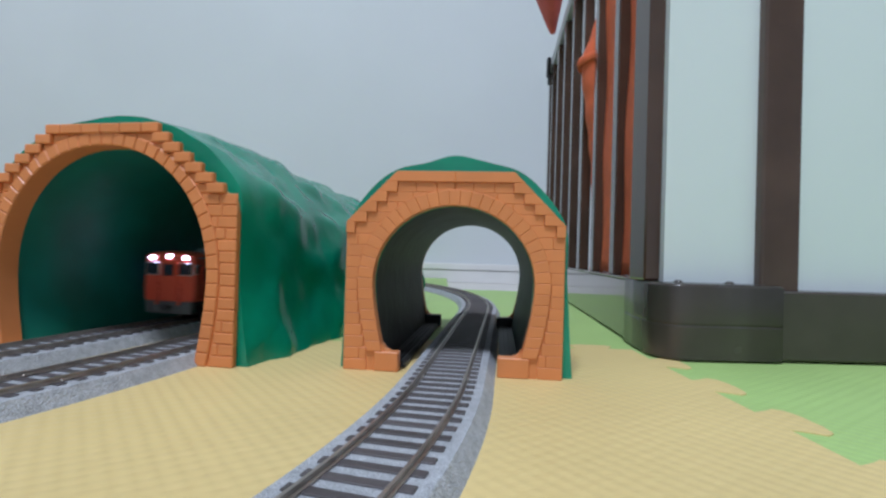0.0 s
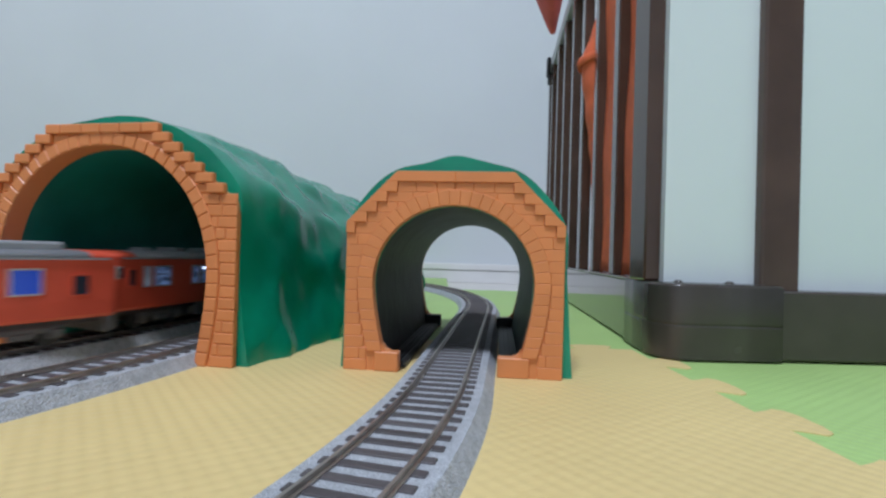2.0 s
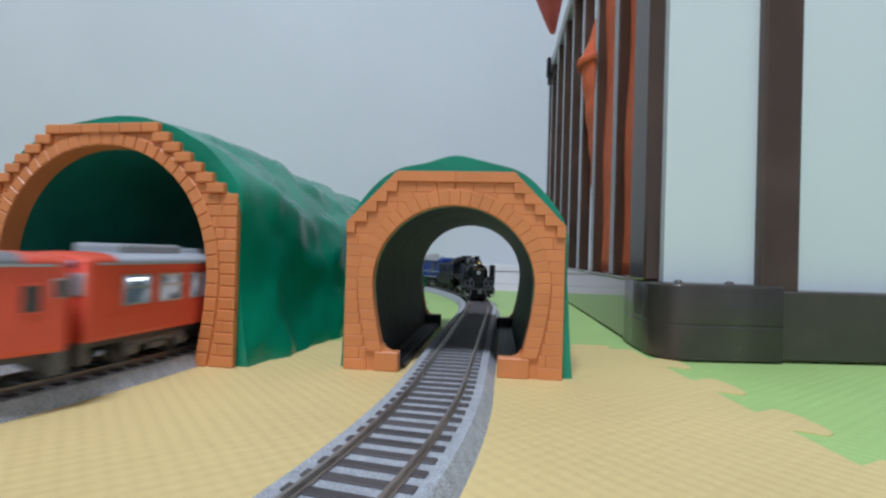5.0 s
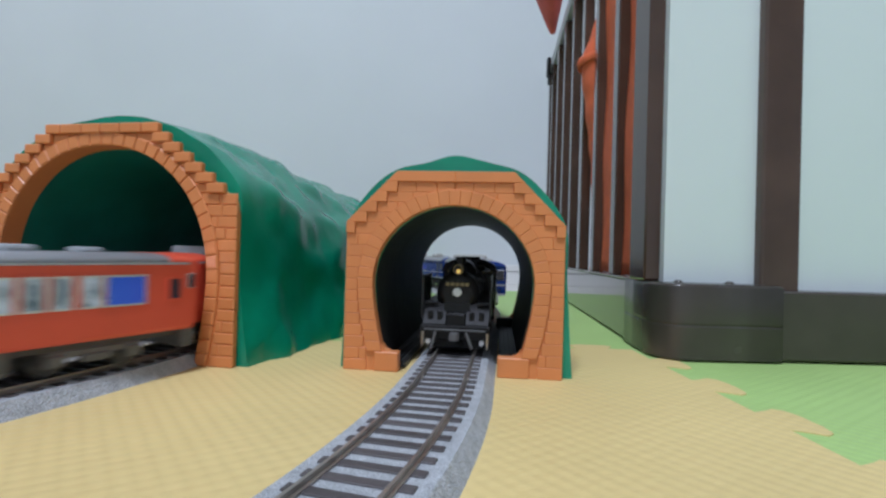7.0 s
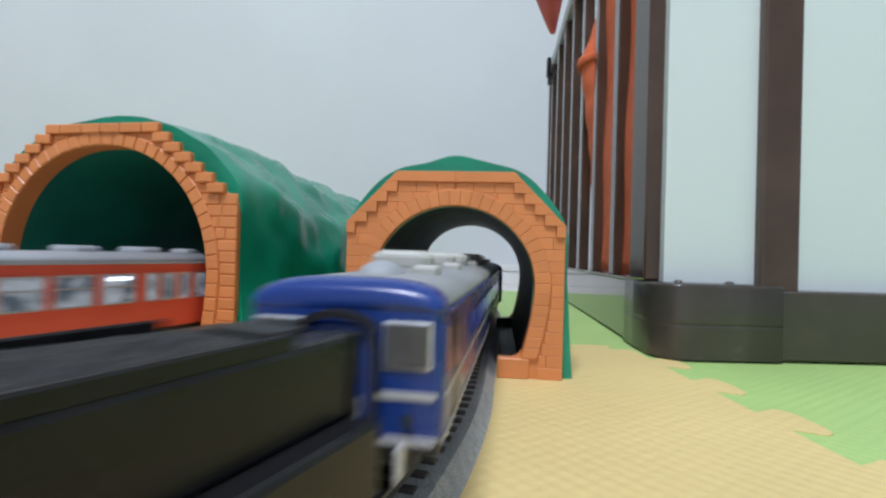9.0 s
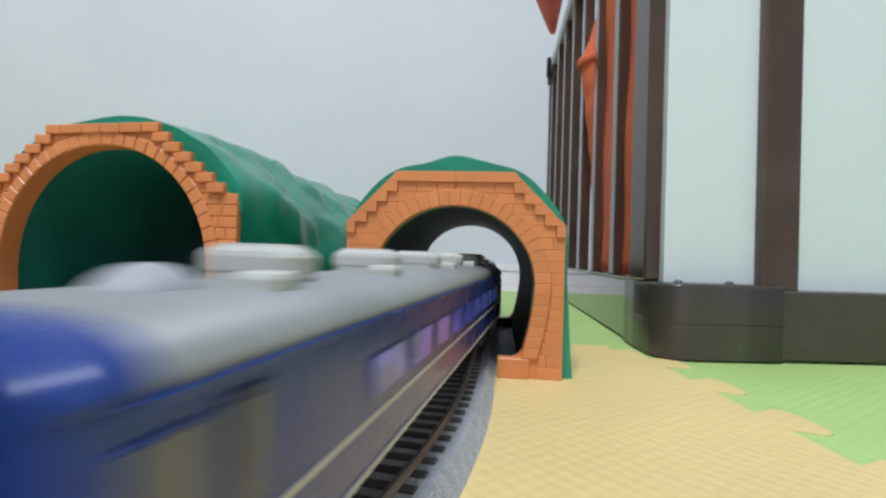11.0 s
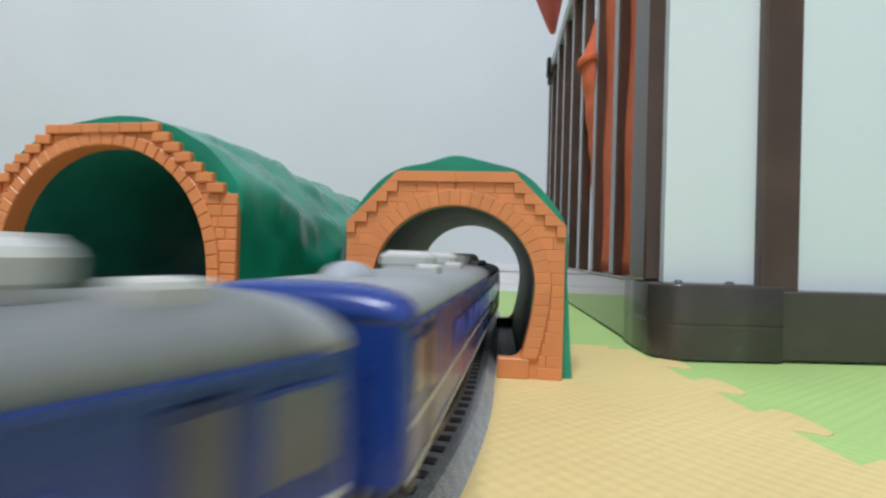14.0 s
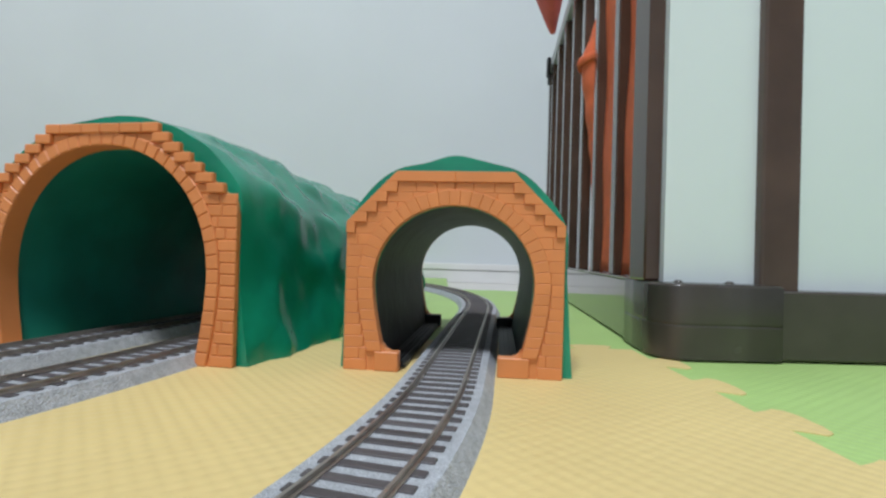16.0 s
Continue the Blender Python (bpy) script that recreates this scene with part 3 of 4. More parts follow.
def mesh_cloth():
    """orange net cloth inside the slats, with a fold that bulges out between two of them"""
    def sheet(y0, y1, z0, z1, x_of, nu=14, nv=40):
        rings = []
        for i in range(nv + 1):
            v = i / nv
            z = z0 + (z1 - z0) * v
            ring = []
            for k in range(nu + 1):
                u = k / nu
                x, y = x_of(u, v)
                ring.append((x, y0 + (y1 - y0) * u + y, z))
            for k in range(nu, -1, -1):
                u = k / nu
                x, y = x_of(u, v)
                ring.append((x + 0.0022, y0 + (y1 - y0) * u + y, z))
            rings.append(ring)
        return loft(rings)
    m = pose(0.1150, 0.2705, 0, 0, 0, -5.94)
    ob = thing("orange_net_cloth", "orange net cloth hanging inside the dark slats", "cloth", m=m)
    part("hanging", sheet(0.050, 0.235, 0.0420, 0.46, lambda u, v: (0.0072 + 0.0012 * math.sin(u * 17 + v * 5) + 0.001 * math.sin(v * 19), 0)), M_MESH, ob, smooth=True)
    def bulge(u, v):
        g = v / 0.70 if v < 0.70 else max(0.0, 1 - (v - 0.70) / 0.30)
        return (0.0108 - 0.019 * math.sin(math.pi * u) ** 0.7 * g + 0.0006 * math.sin(v * 40), 0.010 * max(0.0, v - 0.7))
    part("fold", sheet(0.2040, 0.2620, 0.110, 0.305, bulge), M_MESH, ob, "bulging fold of orange net", smooth=True)
    part("hem", sheet(0.2040, 0.2620, 0.2420, 0.2500, lambda u, v: (0.0102 - 0.0205 * math.sin(math.pi * u) ** 0.7 - 0.0012 * math.sin(math.pi * v), 0), 14, 6), M_MESH, ob, "rolled orange hem", smooth=True)
    return ob


def front_screen():
    ob = thing("cabinet", "cabinet front with white panels between dark brown posts", "cabinet", m=pose(0.118, 0.2705, 0, 0, 0, 1.5))
    part("plinth_board", box(0.064, 0.62, 0.0015, 0.020, 0.0008, 0.0385, 0.0012), M_CAP, ob, "dark brown plinth board")
    prof = [(0.064, -0.0015), (0.016, -0.0013), (0.0105, -0.0007), (0.0065, 0.0008), (0.0033, 0.0036), (0.0008, 0.0075), (-0.0008, 0.012), (-0.0015, 0.017), (0.0000, 0.040), (0.0030, 0.062), (0.012, 0.062), (0.064, 0.022)]
    z_in = [(0.0008, 0.0), (0.0010, 0.0), (0.0180, 0.0), (0.0187, 0.0), (0.0192, 0.0005), (0.0197, 0.0), (0.0204, 0.0), (0.0392, 0.0), (0.0400, 0.0002), (0.0408, 0.0008), (0.0412, 0.0018), (0.0413, 0.005)]
    cxm, cym = 0.025, 0.020
    rings = []
    for z, inset in z_in:
        ring = []
        for x, y in prof:
            L = math.hypot(x - cxm, y - cym)
            ring.append((x - (x - cxm) / L * inset, y - (y - cym) / L * inset, z))
        rings.append(ring)
    part("corner_cap", loft(rings), M_CAP, ob, "rounded dark brown plastic corner cap", smooth=True)
    for x, y in ((0.0120, 0.0090), (0.0400, 0.0080)):
        b_ = bmesh.new()
        bmesh.ops.create_uvsphere(b_, u_segments=14, v_segments=8, radius=0.0026, matrix=Matrix.Translation((x, y, 0.0412)) @ Matrix.Diagonal((1, 1, 0.62, 1)))
        part("screw_cap", b_, M_CAP, ob, smooth=True)
    part("corner_post", box(-0.0020, 0.0078, 0.021, 0.043, 0.0416, 1.0, 0.001), M_BROWN, ob)
    part("post", box(0.0588, 0.0808, 0.010, 0.026, 0.030, 1.0, 0.0015, 2), M_BROWN, ob)
    part("panel", box(0.0070, 0.0588, 0.016, 0.034, 0.030, 1.0), M_PANEL, ob, "white translucent panel")
    part("panel", box(0.0808, 0.40, 0.016, 0.020, 0.030, 1.0), M_PANEL, ob, "white translucent panel")
    return ob


slatted_screen()
front_screen()
mesh_cloth()
# red cloth over the top rail, and a black clip on it
bm = bmesh.new()
rings = []
for i in range(13):
    v = i / 12
    w = 0.055 * (1 - v) ** 0.7 + 0.004
    ring = [(-0.008 - 0.010 * (1 - v) + (0.004 + 0.024 * (1 - v)) * math.cos(2 * math.pi * k / 12), 0.50 + w * math.sin(2 * math.pi * k / 12) + 0.02 * v, 0.478 - 0.076 * v) for k in range(12)]
    rings.append(ring)
red = part("red_cloth", loft(rings), M_RED, smooth=True)
red.matrix_world = pose(0.1150, 0.2705, 0, 0, 0, -5.94)
tagged(red, "red cloth draped over the grey top rail", "cloth")
clip = thing("cloth_clip", "black plastic clip on the end of the top rail", "clip", m=pose(0.1150, 0.2705, 0, 0, 0, -5.94))
part("jaw", box(-0.0075, -0.0010, 0.604, 0.620, 0.366, 0.398, 0.0020, 2), M_BLACKP, clip)
part("jaw", box(-0.0055, -0.0015, 0.608, 0.616, 0.352, 0.372, 0.0015, 2), M_BLACKP, clip)


# ---- rolling stock (x forwards, z from the rail head) ----
def shell_points(half, z0, z1, zt, lean=0.0006):
    """half section of a coach: skirt, side, shoulder"""
    side = [(half - 0.0012, z0), (half - 0.0002, z0 + 0.0015), (half, z0 + 0.008), (half - lean, z1)]
    return side


def coach_body(parent, length, half, z0, z1, material, end_r=0.0018):
    rings = []
    for x, k in ((-length / 2, 0.93), (-length / 2 + end_r * 0.4, 0.98), (-length / 2 + end_r, 1.0), (length / 2 - end_r, 1.0), (length / 2 - end_r * 0.4, 0.98), (length / 2, 0.93)):
        p = shell_points(half, z0, z1, z1)
        ring = [(x, w * k, z) for w, z in p] + [(x, -w * k, z) for w, z in p[::-1]]
        rings.append(ring)
    return part("body", loft(rings), material, parent)


def roof_section(x, half, z1, zt, k=1.0, low=1.0):
    """arched cross-section at x; k narrows it, low flattens it"""
    ring = []
    for i in range(21):
        u = math.pi * i / 20
        c = math.cos(u)
        ring.append((x, math.copysign(abs(c) ** 0.62, c) * (half - 0.0003) * k, z1 + (zt - z1) * low * math.sin(u) ** 0.75))
    return ring


def coach_roof(parent, length, half, z1, zt, material, end_material, rear_material, cap=0.0080, drop=0.45):
    """roof with a rounded cap at both ends, each a part of its own"""
    e = length / 2 - cap
    part("roof", loft([roof_section(-e, half, z1, zt), roof_section(e, half, z1, zt)]), material, parent, smooth=True)
    for sg in (1, -1):
        rings = []
        for u in (-0.03, 0.0, 0.25, 0.45, 0.62, 0.76, 0.87, 0.95, 1.0):
            v = max(u, 0.0)
            rings.append(roof_section(sg * (e + cap * u), half, z1, zt + 0.00012, 1.0 - 0.07 * v ** 6, 1 - (1 - drop) * (1 - math.sqrt(max(0.0, 1 - v ** 2.4)))))
        part("roof_end", loft(rings), end_material if sg > 0 else rear_material, parent, smooth=True)


def window(parent, x0, x1, z0, z1, half, pane, frame_m, lamp=False, name="window", sides=(1, -1)):
    """framed panes on one or both sides"""
    for sg in sides:
        y = sg * half
        t = 0.0007
        bm = box(x0 - t, x1 + t, y - 0.0004, y + 0.0004, z1, z1 + t)
        join(bm, box(x0 - t, x1 + t, y - 0.0004, y + 0.0004, z0 - t, z0))
        join(bm, box(x0 - t, x0, y - 0.0004, y + 0.0004, z0, z1))
        join(bm, box(x1, x1 + t, y - 0.0004, y + 0.0004, z0, z1))
        w = part(name, bm, frame_m, parent)
        part("pane", box(x0, x1, y - 0.0002, y + 0.0001, z0, z1), pane, w)
        if x1 - x0 > 0.010 and pane in (M_PANE, M_PANEBLUEISH):
            zm = z0 + (z1 - z0) * 0.6
            part("window_bar", box(x0, x1, y - 0.0003, y + 0.0003, zm - 0.0003, zm + 0.0003), frame_m, w)
        if lamp:
            part("lamp_bar", box(x0 + 0.002, x1 - 0.002, y + sg * 0.0002 - 0.0002, y + sg * 0.0002 + 0.0002, z1 - 0.0016, z1 - 0.0006), M_LEDS, w, "white interior lamp")


def wheelset(parent, x, r, half_gauge=0.0082, material=None, seg=24):
    bm = cyl(0.0014, 2 * half_gauge, (0, 0, 0), "Y", 8)
    for sg in (1, -1):
        cyl(r, 0.0024, (0, sg * (half_gauge - 0.0002), 0), "Y", seg, bevel=0.0003, bm=bm)
        cyl(r + 0.0008, 0.0007, (0, sg * (half_gauge - 0.0016), 0), "Y", seg, bm=bm)
        cyl(r * 0.45, 0.0006, (0, sg * (half_gauge + 0.0012), 0), "Y", 12, bm=bm)
    w = part("wheelset", bm, material or M_UNDER, parent)
    w.location = (x, 0, r)
    return w


def bogie(parent, x, material, wheel=0.0054):
    bm = bmesh.new()
    for sg in (1, -1):
        box(-0.017, 0.017, sg * 0.0115, sg * 0.0135, 0.0062, 0.0090, 0.0005, bm=bm)
        box(-0.0050, 0.0050, sg * 0.0112, sg * 0.0142, 0.0040, 0.0068, 0.0004, bm=bm)
        for k in (-0.0135, 0.0135):
            box(k - 0.0030, k + 0.0030, sg * 0.0115, sg * 0.0146, 0.0035, 0.0078, 0.0006, bm=bm)
    box(-0.006, 0.006, -0.0115, 0.0115, 0.0062, 0.0090, bm=bm)
    b = part("bogie", bm, material, parent)
    b.location = (x, 0, 0)
    for k in (-0.0135, 0.0135):
        wheelset(b, k, wheel)
    return b


def coupler(parent, x, sg):
    bm = box(x, x + sg * 0.004, -0.0016, 0.0016, 0.0070, 0.0092, 0.0004)
    box(x + sg * 0.003, x + sg * 0.0045, -0.0024, 0.0024, 0.0062, 0.0100, 0.0005, bm=bm)
    part("coupler", bm, M_UNDER, parent)


def railcar():
    """one vermilion diesel car; its cab is at +x"""
    ob = thing("model_railcar", "vermilion model diesel railcar with grey roof and lit windows", "model train", "vermilion railcars")
    L, half, z0, z1, zt = 0.2500, 0.0178, 0.0116, 0.0388, 0.0426
    coach_body(ob, L, half, z0, z1, M_VERMILION)
    coach_roof(ob, L, half, z1, zt, M_ROOF, M_VERMILION, M_VERMILION, 0.0120, 0.5)
    f = L / 2
    hz = half - 0.0001
    WZ0, WZ1 = 0.0238, 0.0338
    window(ob, f - 0.0127, f - 0.0080, 0.0246, 0.0325, hz, M_PANEDARK, M_VERMILION, name="cab_window")
    for sg in (1, -1):
        q = part("corner_window_frame", box(f - 0.0046, f - 0.0006, sg * (hz - 0.0010), sg * (hz - 0.0001), 0.0282, 0.0346, 0.0004), M_SILVER, ob)
        part("corner_pane", box(f - 0.0041, f - 0.0010, sg * (hz - 0.0008), sg * (hz + 0.0001), 0.0287, 0.0341), M_PANEDARK, q)
    # right side
    window(ob, f - 0.0372, f - 0.0232, WZ0, WZ1, hz, M_PANEBLUE, M_SILVER, sides=(-1,))
    for a0, a1 in ((0.0455, 0.0397), (0.0546, 0.0494), (0.0630, 0.0576), (0.0705, 0.0662)):
        window(ob, f - a0, f - a1, WZ0, WZ1, hz, M_PANE, M_SILVER, sides=(-1,))
    for i in range(6):
        a0 = 0.0765 + 0.0168 * i
        window(ob, f - a0 - 0.0125, f - a0, WZ0, WZ1, hz, M_PANE, M_SILVER, lamp=i in (0, 3), sides=(-1,))
    for a0, a1 in ((0.1830, 0.1782), (0.1905, 0.1857), (0.1985, 0.1937)):
        window(ob, f - a0, f - a1, WZ0, WZ1, hz, M_PANE, M_SILVER, sides=(-1,))
    window(ob, f - 0.2165, f - 0.2045, WZ0, WZ1, hz, M_PANE, M_SILVER, sides=(-1,))
    window(ob, f - 0.2345, f - 0.2225, WZ0, WZ1, hz, M_PANE, M_SILVER, lamp=True, sides=(-1,))
    # left side
    for a0, a1, pane, lit in ((0.0222, 0.0185, M_PANE, False), (0.0375, 0.0260, M_PANEBLUEISH, False), (0.0615, 0.0565, M_PANEBLUEISH, False), (0.1660, 0.1620, M_PANEBLUEISH, False), (0.1805, 0.1740, M_PANEBLUE, False), (0.1740, 0.1685, M_PANEBLUEISH, False), (0.2170, 0.2060, M_PANEBLUE, False)):
        window(ob, f - a0, f - a1, WZ0, WZ1, hz, pane, M_SILVER, lamp=lit, sides=(1,))
    for i in range(6):
        a0 = 0.0645 + 0.0163 * i
        window(ob, f - a0 - 0.0125, f - a0, WZ0, WZ1, hz, M_PANEBLUEISH, M_SILVER, lamp=i in (0, 4), sides=(1,))
    window(ob, f - 0.2365, f - 0.2300, 0.0225, 0.0310, hz, M_PANEDARK, M_VERMILION, name="cab_window", sides=(1,))
    # sliding door seams
    for a0 in (0.0560, 0.1881):
        for sg in (1, -1):
            part("door_leaf", box(f - a0 - 0.0090, f - a0 + 0.0090, sg * (half - 0.0012), sg * (half - 0.00025), 0.0120, 0.0355, 0.0001), M_VERMILION, ob)
    # gutter line
    for sg in (1, -1):
        part("gutter", box(-L / 2 + 0.004, L / 2 - 0.004, sg * half - 0.0004, sg * half + 0.0004, z1 - 0.0006, z1 + 0.0002), M_ROOF, ob)
    for e in (1, -1):
        x = e * L / 2
        part("gangway_door", box(x - 0.0006, x + 0.0010, -0.0055, 0.0055, 0.0118, 0.0372, 0.0004), M_VERMILION, ob)
        part("gangway_window", box(x + e * 0.0008 - 0.0004, x + e * 0.0008 + 0.0005, -0.0034, 0.0034, 0.0272, 0.0345), M_PANEDARK, ob)
        for sg in (1, -1):
            fr = part("windscreen_frame", box(x - 0.0004, x + 0.0005, sg * 0.0066, sg * 0.0162, 0.0275, 0.0355, 0.0004), M_SILVER, ob)
            part("windscreen", box(x - 0.0002, x + 0.0008, sg * 0.0072, sg * 0.0156, 0.0281, 0.0349), M_PANEDARK, fr)
            lamp_m = M_HEAD if e > 0 else M_PANEDARK
            part("headlight", cyl(0.0014, 0.0030, (x - e * 0.0004, sg * 0.0115, 0.0384), "X", 16), lamp_m, ob, "bright white headlight" if e > 0 else "unlit headlight")
            part("step_iron", box(x - e * 0.003, x, sg * 0.0125, sg * 0.0160, 0.0045, 0.0122), M_UNDERL, ob)
            bm = cyl(0.0009, 0.0060, (x + e * 0.0007, sg * 0.0075, 0.0125), "Z", 8)
            for k in range(3):
                cyl(0.0013, 0.0012, (x + e * 0.0008, sg * 0.0075, 0.0150 + 0.0035 * k), "X", 10, bm=bm)
            part("jumper_hose", bm, M_VERMILION, ob)
        part("headlight", cyl(0.0014, 0.0030, (x - e * 0.0006, 0, 0.0392), "X", 16), M_HEAD if e > 0 else M_PANEDARK, ob, "bright white headlight" if e > 0 else "unlit headlight")
        coupler(ob, x, e)
        part("skirt", box(x - e * 0.004, x - e * 0.001, -0.0150, 0.0150, 0.0036, 0.0118, 0.0006), M_UNDERL, ob)
    # roof units
    for k, (x, ln, w, h) in enumerate(((-0.088, 0.034, 0.0105, 0.0034), (-0.050, 0.010, 0.007, 0.0022), (-0.022, 0.010, 0.007, 0.0022), (0.008, 0.010, 0.007, 0.0022), (0.038, 0.010, 0.007, 0.0022), (0.066, 0.010, 0.007, 0.0022), (0.090, 0.008, 0.005, 0.0018))):
        part("roof_unit", box(x - ln / 2, x + ln / 2, -w, w, 0.0405, 0.0426 + h, 0.0012, 2), M_ROOF, ob)
    # under the floor
    for x, ln, w in ((0.045, 0.030, 0.015), (0.008, 0.024, 0.0145), (-0.028, 0.034, 0.015), (0.0, 0.13, 0.008)):
        part("equipment_box", box(x - ln / 2, x + ln / 2, -w, w, 0.0032, 0.0118, 0.0006), M_UNDER if w < 0.015 else M_UNDERL, ob)
    part("underframe", box(-L / 2 + 0.006, L / 2 - 0.006, -0.0130, 0.0130, 0.0090, 0.0118), M_UNDER, ob)
    for x in (0.0875, -0.0875):
        bogie(ob, x, M_UNDERL)
    return ob


def blue_coach(front=False, tail=False):
    ob = thing("model_coach", "deep blue model passenger coach with cream lines and grey roof", "model train", "blue coaches")
    L, half, z0, z1, zt = 0.2620, 0.0180, 0.0130, 0.0356, 0.0410
    coach_body(ob, L, half, z0, z1, M_BLUE, 0.0024)
    coach_roof(ob, L, half, z1, zt, M_COACHROOF, M_BLUE, M_BLUE if tail else M_COACHROOF, 0.0062, 0.35)
    for sg in (1, -1):
        for z in (0.0211, 0.0137):
            part("cream_line", box(-L / 2 + 0.0022, L / 2 - 0.0022, sg * (half - 0.0003), sg * (half + 0.00012), z, z + 0.0008), M_CREAM, ob, "thin cream line")
        part("gutter", box(-L / 2 + 0.004, L / 2 - 0.004, sg * half - 0.0006, sg * half + 0.0002, z1 - 0.0006, z1 + 0.0002), M_BLUE, ob)
        for e in (1, -1):
            crew = (tail and e < 0) or (front and e > 0)
            d0, d1 = (0.0022, 0.0088) if crew else (0.0036, 0.0112)
            def span(u0, u1, out, z_0, z_1, bevel=0.0):
                return box(e * (L / 2 - u0), e * (L / 2 - u1), sg * (half - 0.0008), sg * (half + out), z_0, z_1, bevel)
            w = part("corner_window", span(d0 - 0.0005, d1 + 0.0005, 0.0000, 0.0246, 0.0334, 0.0002), M_BLUE, ob)
            part("pane", span(d0, d1, 0.00012, 0.0251, 0.0329), M_DOORPANE, w)
            if tail and e < 0:
                part("window_lamp", span(d0 + 0.0010, d0 + 0.0042, 0.0002, 0.0293, 0.0325), M_TAIL, w, "lit yellow upper half of the window")
            u = 0.0140
            # the door lies flush; its recess is only shade put into the colour
            d = part("door", span(u, u + (0.0090 if crew else 0.0056), 0.00006, 0.0134, 0.0340, 0.0002), M_DOORSHADE, ob, "folding door with recess shade painted in dark blue")
            part("door_pane", span(u + 0.0010, u + (0.0078 if crew else 0.0046), 0.00016, 0.0236, 0.0329), M_DOORPANE, d)
    for i in range(9):
        x = -0.0944 + 0.0211 * i
        for sg in (1, -1):
            w = part("window_frame", box(x - 0.0087, x + 0.0087, sg * (half - 0.0004), sg * (half + 0.00005), 0.0238, 0.0305, 0.00015), M_BLUE, ob)
            part("pane", box(x - 0.0083, x + 0.0083, sg * (half - 0.0003), sg * (half + 0.00015), 0.0242, 0.0301), M_TINT, w, "violet tinted glass")
    # coolers: the tail coach runs the other way round
    for x in ((0.0550, 0.0070, -0.0415, -0.0840) if tail else (0.0840, 0.0370, -0.0100, -0.0570, -0.1040)):
        rings = []
        for z, k in ((0.0385, 0.95), (0.0420, 0.95), (0.0424, 1.0), (0.0444, 1.0), (0.0452, 0.93), (0.0459, 0.76), (0.0463, 0.72)):
            hx, hy, c = 0.0052 - 0.0052 * (1 - k) * 0.6, 0.0076 * k, 0.0020
            rings.append([(x + px, py, z) for px, py in ((hx, hy - c), (hx - c, hy), (c - hx, hy), (-hx, hy - c), (-hx, c - hy), (c - hx, -hy), (hx - c, -hy), (hx, c - hy))])
        part("roof_cooler", loft(rings), M_UNIT, ob, "light grey roof cooling unit")
        part("low_vent", box(x + (0.0080 if x > 0 else -0.0150), x + (0.0150 if x > 0 else -0.0080), 0.0052, 0.0112, 0.0385, 0.0428, 0.0009, 2), M_UNIT, ob, "low grey roof vent")
    for x in ((0.1060, -0.1110) if tail else (0.1060,)):
        rings = []
        for k in range(7):
            u = math.pi / 2 * k / 6.3
            rings.append([(x + 0.0064 * math.cos(u) * math.cos(2 * math.pi * q / 20), 0.0054 * math.cos(u) * math.sin(2 * math.pi * q / 20), 0.0396 + 0.0042 * math.sin(u)) for q in range(20)])
        part("roof_dome", loft(rings), M_ROOF, ob, "smooth grey roof dome", smooth=True)
    for e in (1, -1):
        x = e * L / 2
        part("gangway", box(x - 0.0008, x + e * 0.0024, -0.0062, 0.0062, 0.0125, 0.0336, 0.0012, 2), M_BLACKP if not (front and e > 0) else M_BLUE, ob)
        plain = not ((front and e > 0) or (tail and e < 0))
        for sg in (1, -1):
            if plain:
                part("end_handrail", cyl(0.0004, 0.0140, (x + e * 0.0006, sg * 0.0120, 0.0230), "Z", 6), M_BLUE, ob)
                continue
            fr = part("end_window_frame", box(x - 0.0010, x + e * 0.0003, sg * 0.0072, sg * 0.0160, 0.0256, 0.0342, 0.0006, 2), M_SILVER, ob)
            part("end_pane", box(x - 0.0008, x + e * 0.0006, sg * 0.0078, sg * 0.0154, 0.0262, 0.0336, 0.0002), M_TAIL if tail and e < 0 else M_ENDPANE, fr)
            part("end_line", box(x - 0.0008, x + e * 0.0003, sg * 0.0064, sg * 0.0168, 0.0209, 0.0221), M_CREAM, ob)
            part("end_line", box(x - 0.0008, x + e * 0.0003, sg * 0.0064, sg * 0.0168, 0.0134, 0.0145), M_CREAM, ob)
            part("tail_lamp", cyl(0.0011, 0.0020, (x, sg * 0.0120, 0.0176), "X", 12), M_PANEDARK, ob)
            bm = box(x - e * 0.002, x + e * 0.0012, sg * 0.0100, sg * 0.0114, 0.0070, 0.0134, 0.0006)
            box(x - e * 0.001, x + e * 0.0032, sg * 0.0050, sg * 0.0064, 0.0070, 0.0125, 0.0006, bm=bm)
            part("brake_hose", bm, M_CREAM, ob, "white moulded hoses")
        if front and e > 0:
            hood = [(0.0070 * math.cos(math.pi * i / 14), 0.0322 + 0.0036 * math.sin(math.pi * i / 14)) for i in range(15)]
            hood += [(0.0058 * math.cos(math.pi * i / 14), 0.0322 + 0.0022 * math.sin(math.pi * i / 14)) for i in range(14, -1, -1)]
            part("gangway_hood", loft([[(x + k, y, z) for y, z in hood] for k in (0.0010, 0.0036)]), M_BLACKP, ob, "black arched gangway hood")
            for sg in (1, -1):
                part("gangway_frame", box(x + 0.0020, x + 0.0030, sg * 0.0060, sg * 0.0070, 0.0135, 0.0324, 0.0003), M_BLACKP, ob)
            part("gangway_pane", box(x + 0.0018, x + 0.0028, -0.0042, 0.0042, 0.0250, 0.0322, 0.0003), M_DOORPANE, ob)
